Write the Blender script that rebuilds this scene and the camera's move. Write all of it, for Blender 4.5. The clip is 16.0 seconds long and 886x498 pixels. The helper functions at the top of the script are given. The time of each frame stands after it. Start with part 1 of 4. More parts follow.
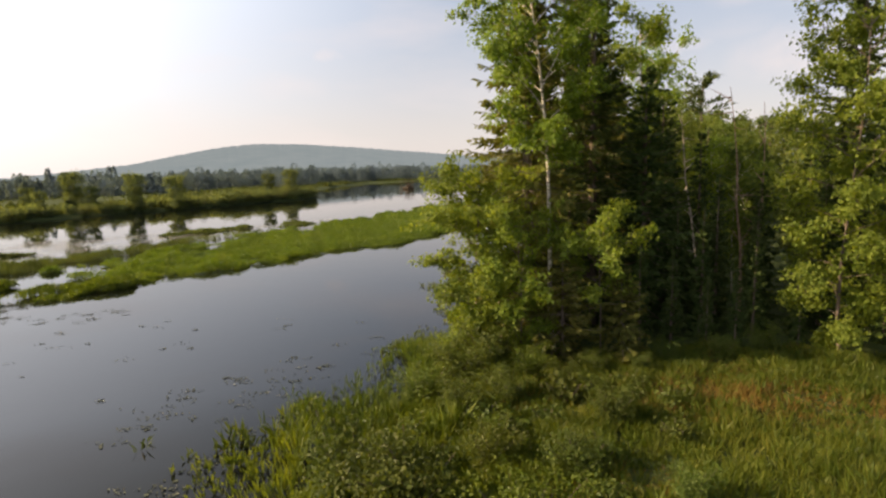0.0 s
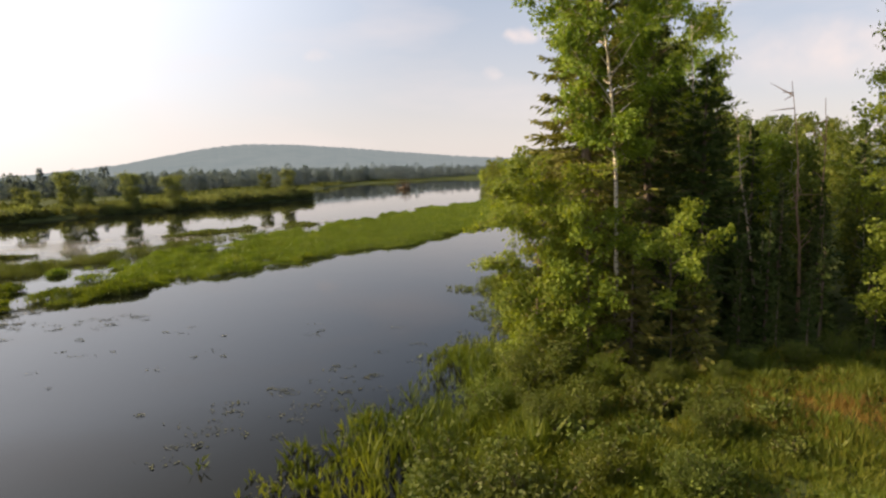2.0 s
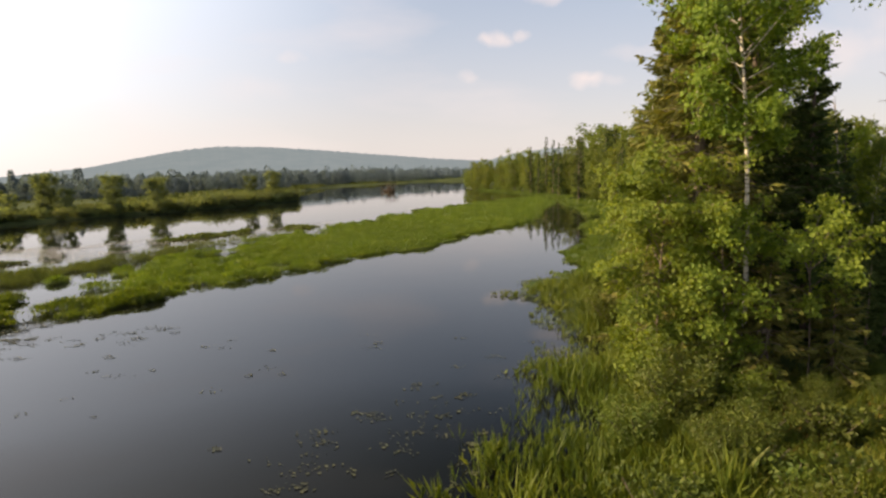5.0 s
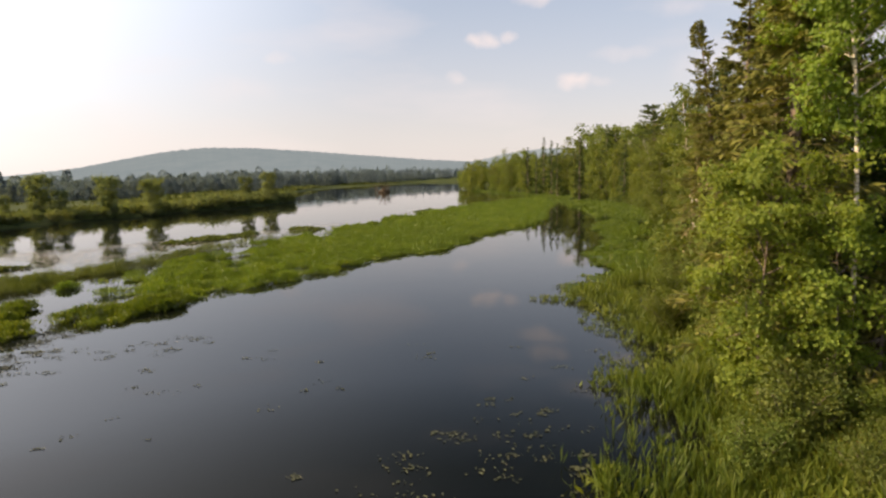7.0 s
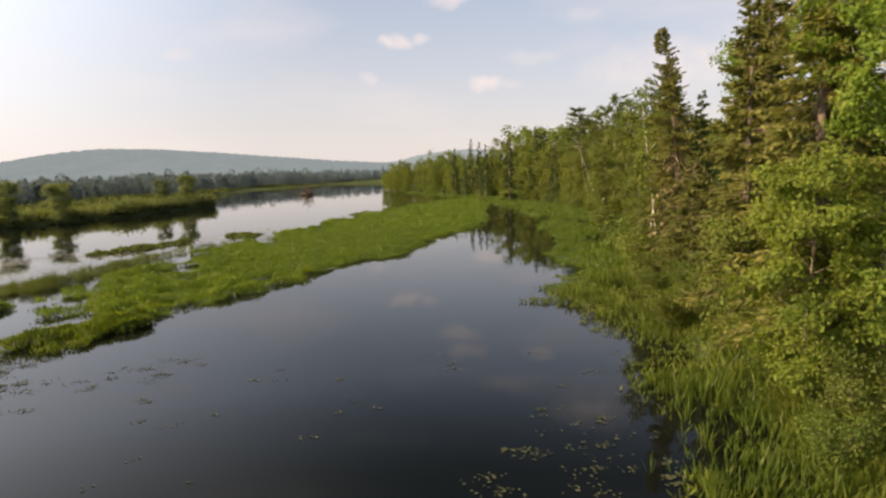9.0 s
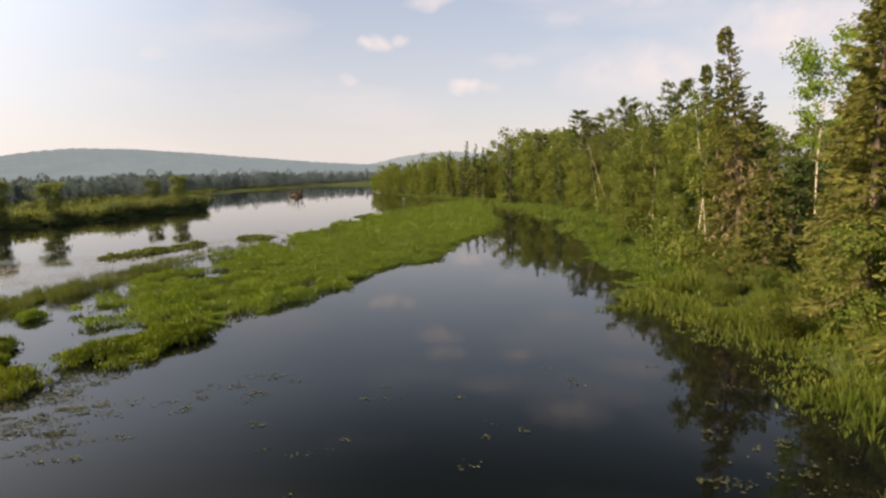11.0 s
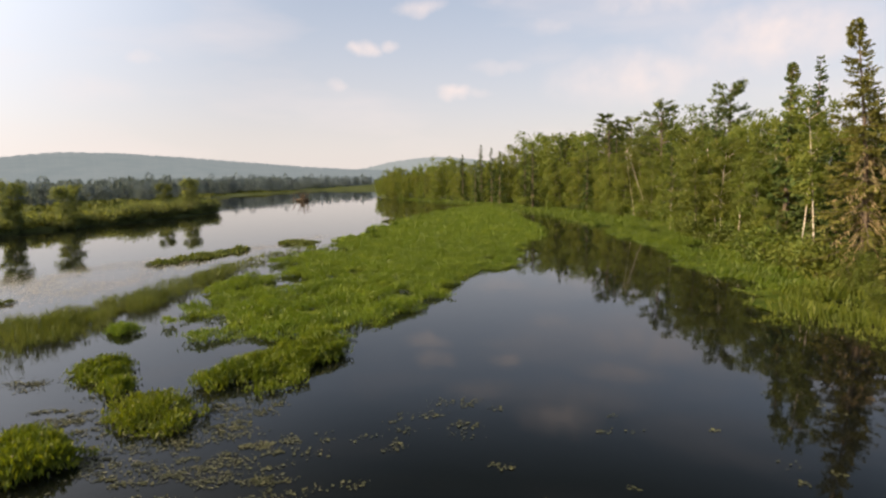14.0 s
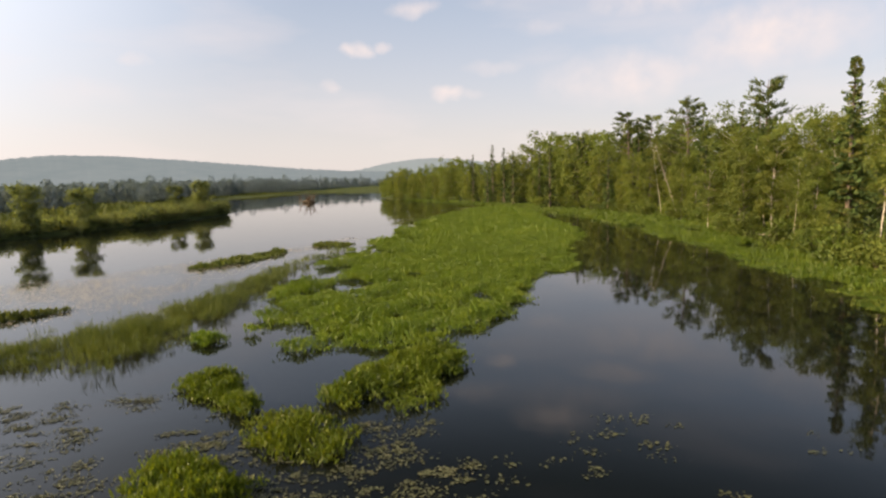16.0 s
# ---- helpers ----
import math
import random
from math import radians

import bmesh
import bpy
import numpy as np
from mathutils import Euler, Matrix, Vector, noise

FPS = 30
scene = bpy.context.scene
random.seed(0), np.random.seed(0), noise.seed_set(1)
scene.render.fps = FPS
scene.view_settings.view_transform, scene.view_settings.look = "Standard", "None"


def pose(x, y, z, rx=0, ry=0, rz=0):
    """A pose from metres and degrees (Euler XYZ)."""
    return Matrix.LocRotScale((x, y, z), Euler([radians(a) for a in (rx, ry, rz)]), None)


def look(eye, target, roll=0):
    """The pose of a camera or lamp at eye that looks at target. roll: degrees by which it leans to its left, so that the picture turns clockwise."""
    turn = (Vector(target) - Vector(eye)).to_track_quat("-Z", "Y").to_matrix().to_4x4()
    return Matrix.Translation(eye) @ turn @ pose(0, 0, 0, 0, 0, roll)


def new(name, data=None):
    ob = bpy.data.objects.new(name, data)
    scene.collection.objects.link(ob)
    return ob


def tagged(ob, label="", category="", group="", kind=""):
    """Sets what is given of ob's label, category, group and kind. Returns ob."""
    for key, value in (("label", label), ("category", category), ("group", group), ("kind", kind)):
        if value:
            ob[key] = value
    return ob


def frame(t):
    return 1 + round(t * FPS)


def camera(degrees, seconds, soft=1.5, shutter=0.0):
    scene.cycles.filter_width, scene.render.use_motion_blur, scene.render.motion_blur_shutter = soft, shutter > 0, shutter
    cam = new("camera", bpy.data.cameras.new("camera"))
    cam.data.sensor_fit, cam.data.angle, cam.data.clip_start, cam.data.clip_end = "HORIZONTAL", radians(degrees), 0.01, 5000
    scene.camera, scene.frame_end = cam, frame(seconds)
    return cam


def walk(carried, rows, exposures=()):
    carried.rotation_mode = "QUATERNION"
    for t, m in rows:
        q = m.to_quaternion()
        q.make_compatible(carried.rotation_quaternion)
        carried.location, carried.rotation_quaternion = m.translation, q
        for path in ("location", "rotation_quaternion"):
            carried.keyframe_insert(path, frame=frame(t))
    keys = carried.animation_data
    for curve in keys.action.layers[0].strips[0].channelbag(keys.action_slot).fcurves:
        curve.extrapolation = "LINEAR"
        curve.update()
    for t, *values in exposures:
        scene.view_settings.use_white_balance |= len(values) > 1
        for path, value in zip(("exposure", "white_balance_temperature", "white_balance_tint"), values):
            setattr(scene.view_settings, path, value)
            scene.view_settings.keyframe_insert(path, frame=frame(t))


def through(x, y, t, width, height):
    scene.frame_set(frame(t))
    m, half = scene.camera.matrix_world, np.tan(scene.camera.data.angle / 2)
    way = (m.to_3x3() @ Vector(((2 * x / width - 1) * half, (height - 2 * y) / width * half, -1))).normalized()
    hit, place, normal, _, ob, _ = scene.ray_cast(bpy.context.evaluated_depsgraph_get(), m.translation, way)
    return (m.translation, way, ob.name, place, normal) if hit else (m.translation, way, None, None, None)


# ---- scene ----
cam = camera(75.1, 16.0, soft=2.5)
PATH = [
    (0, -0.026, -0.225, 5.996, 5.48, -7.71, -1.26),
    (0.5, -0.458, -0.046, 5.986, 5.27, -7.70, -1.23),
    (1, -0.918, 0.143, 5.978, 5.06, -7.69, -1.22),
    (1.5, -1.429, 0.349, 5.969, 4.83, -7.68, -1.22),
    (2, -1.979, 0.574, 5.953, 4.59, -7.67, -1.20),
    (2.5, -2.546, 0.819, 5.932, 4.34, -7.65, -1.17),
    (3, -3.123, 1.080, 5.910, 4.02, -7.63, -1.14),
    (3.5, -3.703, 1.354, 5.883, 3.63, -7.61, -1.12),
    (4, -4.272, 1.641, 5.842, 2.98, -7.57, -1.19),
    (6.5, -7.010, 3.009, 5.797, 1.68, -7.37, -1.26),
    (7, -7.614, 3.249, 5.818, 1.06, -7.40, -1.34),
    (7.5, -8.263, 3.453, 5.850, -0.92, -7.45, -1.51),
    (8, -8.951, 3.619, 5.894, -3.50, -7.50, -1.65),
    (10.5, -13.866, 5.412, 6.089, -9.17, -7.41, -1.46),
    (11, -14.703, 6.024, 6.055, -9.28, -7.35, -1.35),
    (11.5, -15.578, 6.625, 6.025, -9.42, -7.28, -1.27),
    (12, -16.499, 7.206, 5.999, -9.60, -7.19, -1.22),
    (12.5, -17.451, 7.766, 5.975, -9.81, -7.11, -1.21),
    (13, -18.414, 8.320, 5.948, -10.01, -7.02, -1.19),
    (13.5, -19.374, 8.865, 5.924, -10.20, -6.92, -1.16),
    (14, -20.330, 9.393, 5.911, -10.38, -6.84, -1.16),
    (14.5, -21.286, 9.948, 5.897, -10.55, -6.80, -1.22),
    (15, -22.247, 10.550, 5.868, -10.69, -6.77, -1.31),
    (15.5, -23.219, 11.096, 5.852, -10.81, -6.76, -1.42),
    (16, -24.208, 11.521, 5.874, -10.92, -6.75, -1.51),
]
walk(cam, [(t, pose(x, y, z, 90 + pitch, 0, yaw) @ pose(0, 0, 0, 0, 0, roll)) for t, x, y, z, yaw, pitch, roll in PATH],
     exposures=[(0.0, 0.95, 7150, 12.5), (16.0, 0.95, 7150, 12.5)])

# ---- light ----
SUN_AZ, SUN_EL = -99.0, 27.0  # degrees: from +y towards +x, and above the horizon
world = bpy.data.worlds.new("world")
scene.world = world
world.use_nodes = True


def sun_vector():
    a, e = radians(SUN_AZ), radians(SUN_EL)
    return Vector((math.sin(a) * math.cos(e), math.cos(a) * math.cos(e), math.sin(e)))


def build_sky():
    nt = world.node_tree
    nt.nodes.clear()
    add = nt.nodes.new
    link = nt.links.new
    out, bg = add("ShaderNodeOutputWorld"), add("ShaderNodeBackground")
    sky = add("ShaderNodeTexSky")
    sky.sky_type, sky.sun_disc = "NISHITA", False
    sky.sun_elevation, sky.sun_rotation = radians(SUN_EL), radians(SUN_AZ)
    sky.air_density, sky.dust_density, sky.ozone_density = 1.0, 1.5, 4.0
    bg.inputs["Strength"].default_value = 0.072
    coord = add("ShaderNodeTexCoord")

    def math_node(op, a, b=None, c=None, clamp=False):
        n = add("ShaderNodeMath")
        n.operation, n.use_clamp = op, clamp
        for i, v in enumerate((a, b, c)):
            if v is None:
                continue
            if isinstance(v, (int, float)):
                n.inputs[i].default_value = v
            else:
                link(v, n.inputs[i])
        return n.outputs[0]

    def vec(op, a, b):
        n = add("ShaderNodeVectorMath")
        n.operation = op
        for i, v in enumerate((a, b)):
            if isinstance(v, (tuple, Vector)):
                n.inputs[i].default_value = tuple(v)
            else:
                link(v, n.inputs[i])
        return n

    # thin haze: the sky's colours pale towards milky white, most where the air is seen edge on
    pale = add("ShaderNodeMix")
    pale.data_type = "RGBA"
    sep = add("ShaderNodeSeparateXYZ")
    link(coord.outputs["Generated"], sep.inputs[0])
    up_ = math_node("MAXIMUM", sep.outputs["Z"], 0.0)
    link(math_node("MULTIPLY", math_node("POWER", 2.718, math_node("MULTIPLY", up_, -2.0)), 0.84), pale.inputs[0])
    link(sky.outputs[0], pale.inputs[6])
    milk = add("ShaderNodeValToRGB")
    milk.color_ramp.elements[0].position, milk.color_ramp.elements[0].color = 0.08, (6.5, 6.15, 6.3, 1)
    milk.color_ramp.elements[1].position, milk.color_ramp.elements[1].color = 0.36, (6.0, 6.8, 7.9, 1)
    high = milk.color_ramp.elements.new(0.8)
    high.color = (2.2, 3.2, 5.0, 1)
    link(up_, milk.inputs[0])
    link(milk.outputs[0], pale.inputs[7])
    # the bright aureole that hazy air shows round a low sun
    near = math_node("MAXIMUM", vec("DOT_PRODUCT", coord.outputs["Generated"], sun_vector()).outputs["Value"], 0.0)
    low_haze = math_node("MULTIPLY_ADD", up_, 2.2, 0.3, clamp=True)
    ring = math_node("MULTIPLY", math_node("MULTIPLY", math_node("POWER", near, 1.6), 15.0), low_haze)
    glow = add("ShaderNodeMix")
    glow.data_type, glow.blend_type = "RGBA", "ADD"
    glow.inputs[0].default_value = 1.0
    tint = vec("MULTIPLY", (0.96, 0.97, 1.0), (1, 1, 1))
    scaled = add("ShaderNodeVectorMath")
    scaled.operation = "SCALE"
    link(tint.outputs[0], scaled.inputs[0])
    link(ring, scaled.inputs[3])
    # the sky deepens overhead
    deep = add("ShaderNodeValToRGB")
    for e, (at, k) in zip(deep.color_ramp.elements, ((0.05, (1, 1, 1, 1)), (0.34, (0.9, 0.93, 0.97, 1)))):
        e.position, e.color = at, k
    deep.color_ramp.elements.new(0.48).color = (0.155, 0.22, 0.25, 1)
    link(up_, deep.inputs[0])
    dim = add("ShaderNodeMix")
    dim.data_type, dim.blend_type = "RGBA", "MULTIPLY"
    dim.inputs[0].default_value = 1.0
    link(pale.outputs[2], dim.inputs[6])
    link(deep.outputs[0], dim.inputs[7])
    link(dim.outputs[2], glow.inputs[6])
    link(scaled.outputs[0], glow.inputs[7])
    colour = glow.outputs[2]

    # small fair-weather clouds at their bearings: (azimuth, elevation, width, height, weight)
    warp = add("ShaderNodeTexNoise")
    warp.inputs["Scale"].default_value = 22.0
    warp.inputs["Detail"].default_value = 5.0
    link(coord.outputs["Generated"], warp.inputs["Vector"])
    off = vec("SUBTRACT", warp.outputs["Color"], (0.5, 0.5, 0.5))
    off2 = vec("MULTIPLY", off.outputs[0], (0.05, 0.05, 0.03))
    moved = vec("ADD", coord.outputs["Generated"], off2.outputs[0]).outputs[0]
    total = None
    for az, el, w, h, k in CLOUDS:
        a, e = radians(az), radians(el)
        d = Vector((math.sin(a) * math.cos(e), math.cos(a) * math.cos(e), math.sin(e)))
        right = Vector((math.cos(a), -math.sin(a), 0))
        up = right.cross(d)
        u = math_node("DIVIDE", vec("DOT_PRODUCT", moved, right).outputs["Value"], radians(w))
        v0 = math_node("SUBTRACT", vec("DOT_PRODUCT", moved, up).outputs["Value"], 0.0)
        v = math_node("DIVIDE", v0, radians(h))
        front = math_node("GREATER_THAN", vec("DOT_PRODUCT", moved, d).outputs["Value"], 0.0)
        r2 = math_node("ADD", math_node("MULTIPLY", u, u), math_node("MULTIPLY", v, v))
        g = math_node("MULTIPLY", math_node("MULTIPLY", math_node("SUBTRACT", 1.0, r2, clamp=True), k), front)
        total = g if total is None else math_node("MAXIMUM", total, g)
    puff = add("ShaderNodeTexNoise")
    puff.inputs["Scale"].default_value = 30.0
    puff.inputs["Detail"].default_value = 6.0
    link(coord.outputs["Generated"], puff.inputs["Vector"])
    soft = math_node("MULTIPLY", math_node("POWER", total, 1.5, clamp=True), math_node("MULTIPLY_ADD", puff.outputs["Fac"], 1.5, -0.05), clamp=True)
    # broad thin veil of high cloud
    veil = add("ShaderNodeTexNoise")
    veil.inputs["Scale"].default_value = 3.0
    veil.inputs["Detail"].default_value = 6.0
    stretch = vec("MULTIPLY", coord.outputs["Generated"], (1.0, 1.0, 4.0)).outputs[0]
    link(stretch, veil.inputs["Vector"])
    cover = math_node("MULTIPLY_ADD", up_, -2.0, 1.6, clamp=True)
    thin = math_node("MULTIPLY", math_node("MULTIPLY", math_node("SUBTRACT", veil.outputs["Fac"], 0.5, clamp=True), 1.3, clamp=True), cover)
    fac = math_node("MAXIMUM", soft, thin)
    mix = add("ShaderNodeMix")
    mix.data_type = "RGBA"
    link(fac, mix.inputs[0])
    link(colour, mix.inputs[6])
    mix.inputs[7].default_value = (7.0, 6.3, 6.4, 1)
    link(mix.outputs[2], bg.inputs["Color"])
    link(bg.outputs[0], out.inputs["Surface"])


CLOUDS = [
    (9.3, 17.4, 2.6, 1.0, 0.75), (16.8, 17.6, 2.0, 0.9, 0.75), (14.0, 20.6, 5.0, 1.3, 0.6), (22.0, 22.8, 5.0, 2.0, 0.75), (28.0, 18.5, 5.0, 1.4, 0.6),
    (-16.0, 10.9, 1.6, 0.7, 0.5), (-26.0, 10.2, 1.6, 0.7, 0.25), (3.0, 12.4, 2.2, 0.9, 0.95), (5.6, 12.8, 1.4, 0.6, 0.8),
    (0.2, 9.0, 1.5, 0.7, 0.7), (11.9, 8.4, 1.9, 1.0, 1.0), (14.2, 8.2, 1.8, 0.7, 0.5), (16.2, 10.6, 3.4, 0.9, 0.6),
    (8.7, 15.9, 3.0, 0.9, 0.7), (16.4, 16.2, 1.8, 0.6, 0.5), (21.0, 14.0, 3.5, 1.2, 0.5), (29.0, 9.0, 10.0, 3.2, 0.8),
    (40.0, 11.5, 10.0, 4.0, 0.85), (31.0, 15.5, 9.0, 2.6, 0.7), (46.0, 17.0, 9.0, 3.0, 0.6), (24.0, 21.0, 8.0, 2.2, 0.5), (-20.0, 8.2, 5.0, 1.6, 0.35),
]
build_sky()
sun = new("sun", bpy.data.lights.new("sun", "SUN"))
sun.data.energy, sun.data.angle, sun.data.color = 5.0, radians(0.6), (1.0, 0.775, 0.475)
sun.matrix_world = look(sun_vector() * 100, (0, 0, 0))

# ---- materials ----
def nodes_of(mat):
    mat.use_nodes = True
    nt = mat.node_tree
    return nt, nt.nodes["Principled BSDF"], nt.nodes["Material Output"]


def ramp_node(nt, fac, stops):
    r = nt.nodes.new("ShaderNodeValToRGB")
    while len(r.color_ramp.elements) < len(stops):
        r.color_ramp.elements.new(0.5)
    for e, (p, c) in zip(r.color_ramp.elements, stops):
        e.position, e.color = p, (*c, 1)
    nt.links.new(fac, r.inputs[0])
    return r.outputs[0]


def noise_node(nt, scale, detail=4.0, space="Object", rough=0.55, stretch=None):
    t, n = nt.nodes.new("ShaderNodeTexCoord"), nt.nodes.new("ShaderNodeTexNoise")
    n.inputs["Scale"].default_value, n.inputs["Detail"].default_value, n.inputs["Roughness"].default_value = scale, detail, rough
    v = t.outputs[space]
    if stretch:
        m = nt.nodes.new("ShaderNodeVectorMath")
        m.operation = "MULTIPLY"
        m.inputs[1].default_value = stretch
        nt.links.new(v, m.inputs[0])
        v = m.outputs[0]
    nt.links.new(v, n.inputs["Vector"])
    return n.outputs["Fac"]


def mix_rgb(nt, fac, a, b, blend="MIX"):
    m = nt.nodes.new("ShaderNodeMix")
    m.data_type, m.blend_type = "RGBA", blend
    for s, v in ((0, fac), (6, a), (7, b)):
        if isinstance(v, (int, float)):
            m.inputs[s].default_value = v
        elif isinstance(v, tuple):
            m.inputs[s].default_value = (*v, 1)
        else:
            nt.links.new(v, m.inputs[s])
    return m.outputs[2]


def foliage(name, dark, mid, light, through=0.35, rough=0.6, patch=0.5, gloss=0.25):
    """Leaves: each leaf and each plant has its own green, and light shines through."""
    mat = bpy.data.materials.new(name)
    nt, p, out = nodes_of(mat)
    geo, info = nt.nodes.new("ShaderNodeNewGeometry"), nt.nodes.new("ShaderNodeObjectInfo")
    own = ramp_node(nt, geo.outputs["Random Per Island"], [(0.0, dark), (0.5, mid), (1.0, light)])
    spot = ramp_node(nt, noise_node(nt, patch, 3.0), [(0.3, dark), (0.55, mid), (0.75, light)])
    c = mix_rgb(nt, 0.5, own, spot)
    hue = nt.nodes.new("ShaderNodeHueSaturation")
    mr = nt.nodes.new("ShaderNodeMapRange")
    mr.inputs[3].default_value, mr.inputs[4].default_value = 0.488, 0.512
    nt.links.new(info.outputs["Random"], mr.inputs[0])
    nt.links.new(mr.outputs[0], hue.inputs["Hue"])
    val = nt.nodes.new("ShaderNodeMath")
    val.operation, val.inputs[1].default_value = "MULTIPLY", 7.13
    frac = nt.nodes.new("ShaderNodeMath")
    frac.operation = "FRACT"
    vr = nt.nodes.new("ShaderNodeMapRange")
    vr.inputs[3].default_value, vr.inputs[4].default_value = 0.76, 1.16
    nt.links.new(info.outputs["Random"], val.inputs[0])
    nt.links.new(val.outputs[0], frac.inputs[0])
    nt.links.new(frac.outputs[0], vr.inputs[0])
    nt.links.new(vr.outputs[0], hue.inputs["Value"])
    nt.links.new(c, hue.inputs["Color"])
    c = hue.outputs[0]
    nt.links.new(c, p.inputs["Base Color"])
    p.inputs["Roughness"].default_value = rough
    p.inputs["Specular IOR Level"].default_value = gloss
    tr, mx = nt.nodes.new("ShaderNodeBsdfTranslucent"), nt.nodes.new("ShaderNodeMixShader")
    warm = mix_rgb(nt, 1.0, c, (1.62, 1.5, 0.52), "MULTIPLY")
    nt.links.new(warm, tr.inputs["Color"])
    mx.inputs[0].default_value = through
    nt.links.new(p.outputs[0], mx.inputs[1])
    nt.links.new(tr.outputs[0], mx.inputs[2])
    nt.links.new(mx.outputs[0], out.inputs["Surface"])
    return mat


def bark(name, a, b, scale=9.0, bands=False):
    mat = bpy.data.materials.new(name)
    nt, p, _ = nodes_of(mat)
    n = noise_node(nt, scale, 6.0, stretch=(1, 1, 4.0) if bands else (3, 3, 0.6))
    c = ramp_node(nt, n, [(0.36, a), (0.5, b), (1.0, b)] if bands else [(0.3, a), (0.7, b)])
    nt.links.new(c, p.inputs["Base Color"])
    p.inputs["Roughness"].default_value = 0.85
    bump = nt.nodes.new("ShaderNodeBump")
    bump.inputs["Strength"].default_value = 0.5
    nt.links.new(n, bump.inputs["Height"])
    nt.links.new(bump.outputs[0], p.inputs["Normal"])
    return mat


def water_material():
    mat = bpy.data.materials.new("river_water")
    nt, p, _ = nodes_of(mat)
    p.inputs["Base Color"].default_value = (0.004, 0.005, 0.005, 1)
    p.inputs["Roughness"].default_value = 0.025
    p.inputs["IOR"].default_value = 1.333
    small = noise_node(nt, 2.2, 3.0)
    large = noise_node(nt, 0.25, 2.0)
    add = nt.nodes.new("ShaderNodeMath")
    add.operation = "MULTIPLY_ADD"
    add.inputs[1].default_value = 4.0
    nt.links.new(large, add.inputs[0])
    nt.links.new(small, add.inputs[2])
    bump = nt.nodes.new("ShaderNodeBump")
    bump.inputs["Strength"].default_value, bump.inputs["Distance"].default_value = 0.06, 0.02
    nt.links.new(add.outputs[0], bump.inputs["Height"])
    nt.links.new(bump.outputs[0], p.inputs["Normal"])
    return mat


def ground_material():
    mat = bpy.data.materials.new("ground_turf")
    nt, p, _ = nodes_of(mat)
    big, fine = noise_node(nt, 0.12, 5.0), noise_node(nt, 3.0, 6.0)
    a = ramp_node(nt, big, [(0.3, (0.028, 0.042, 0.014)), (0.5, (0.044, 0.062, 0.019)), (0.7, (0.066, 0.076, 0.028))])
    b = ramp_node(nt, fine, [(0.3, (0.026, 0.042, 0.014)), (0.7, (0.064, 0.076, 0.028))])
    nt.links.new(mix_rgb(nt, 0.5, a, b), p.inputs["Base Color"])
    p.inputs["Roughness"].default_value = 0.95
    p.inputs["Specular IOR Level"].default_value = 0.1
    bump = nt.nodes.new("ShaderNodeBump")
    bump.inputs["Strength"].default_value, bump.inputs["Distance"].default_value = 0.8, 0.1
    nt.links.new(fine, bump.inputs["Height"])
    nt.links.new(bump.outputs[0], p.inputs["Normal"])
    return mat


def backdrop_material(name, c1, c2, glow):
    """Far hills as a plain backdrop of distance: morning haze put in as a pale glowing colour."""
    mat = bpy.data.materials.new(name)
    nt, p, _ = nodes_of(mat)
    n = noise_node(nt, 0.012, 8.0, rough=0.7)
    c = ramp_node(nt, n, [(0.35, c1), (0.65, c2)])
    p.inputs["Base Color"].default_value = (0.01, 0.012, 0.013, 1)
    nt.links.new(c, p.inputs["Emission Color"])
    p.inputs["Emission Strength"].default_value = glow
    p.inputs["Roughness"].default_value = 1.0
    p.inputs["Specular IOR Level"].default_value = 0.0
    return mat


WATER, TURF = water_material(), ground_material()
# Broadleaf green twice: near trees' copy brightened as if sunlit, forest's kept duller
LIT_LEAF = foliage("birch_leaf", (0.078, 0.130, 0.020), (0.156, 0.226, 0.033), (0.272, 0.336, 0.056), 0.5)
DULL_LEAF = foliage("alder_leaf", (0.056, 0.085, 0.018), (0.110, 0.143, 0.027), (0.190, 0.206, 0.044), 0.45)
WILLOW_LEAF = foliage("willow_leaf", (0.038, 0.062, 0.012), (0.079, 0.108, 0.019), (0.152, 0.172, 0.037), 0.4, 0.5, gloss=0.22)
SPRUCE_NEEDLE = foliage("spruce_needle", (0.032, 0.055, 0.020), (0.063, 0.092, 0.030), (0.115, 0.136, 0.048), 0.2, 0.8, gloss=0.06)
SPRUCE_OLD = foliage("spruce_needle_worn", (0.070, 0.082, 0.024), (0.127, 0.134, 0.037), (0.218, 0.200, 0.064), 0.25, 0.8, gloss=0.05)
DEAD_NEEDLE = foliage("dead_needle", (0.19, 0.15, 0.085), (0.29, 0.23, 0.14), (0.40, 0.33, 0.20), 0.1, 0.85, gloss=0.05)
PINE_NEEDLE = foliage("pine_needle", (0.034, 0.053, 0.018), (0.068, 0.091, 0.028), (0.114, 0.125, 0.040), 0.2, 0.7, gloss=0.1)
# distant woods' leaves, with the haze painted in as a greyed blue
HAZED_LEAF = foliage("far_leaf", (0.108, 0.145, 0.192), (0.120, 0.158, 0.205), (0.132, 0.170, 0.216), 0.2, 0.9, 0.05, 0.03)
# far bank's green, lightened and greyed in colour to imitate haze
BANK_LEAF_HAZED = foliage("bank_leaf", (0.080, 0.106, 0.058), (0.120, 0.148, 0.080), (0.164, 0.190, 0.104), 0.5, gloss=0.1)
MARSH_LEAF = foliage("marsh_leaf", (0.041, 0.074, 0.010), (0.085, 0.131, 0.015), (0.174, 0.213, 0.030), 0.38, 0.42, 0.45, 0.3)
SEDGE_LEAF = foliage("sedge_leaf", (0.041, 0.063, 0.017), (0.078, 0.101, 0.026), (0.129, 0.143, 0.041), 0.3, 0.6, 0.3)
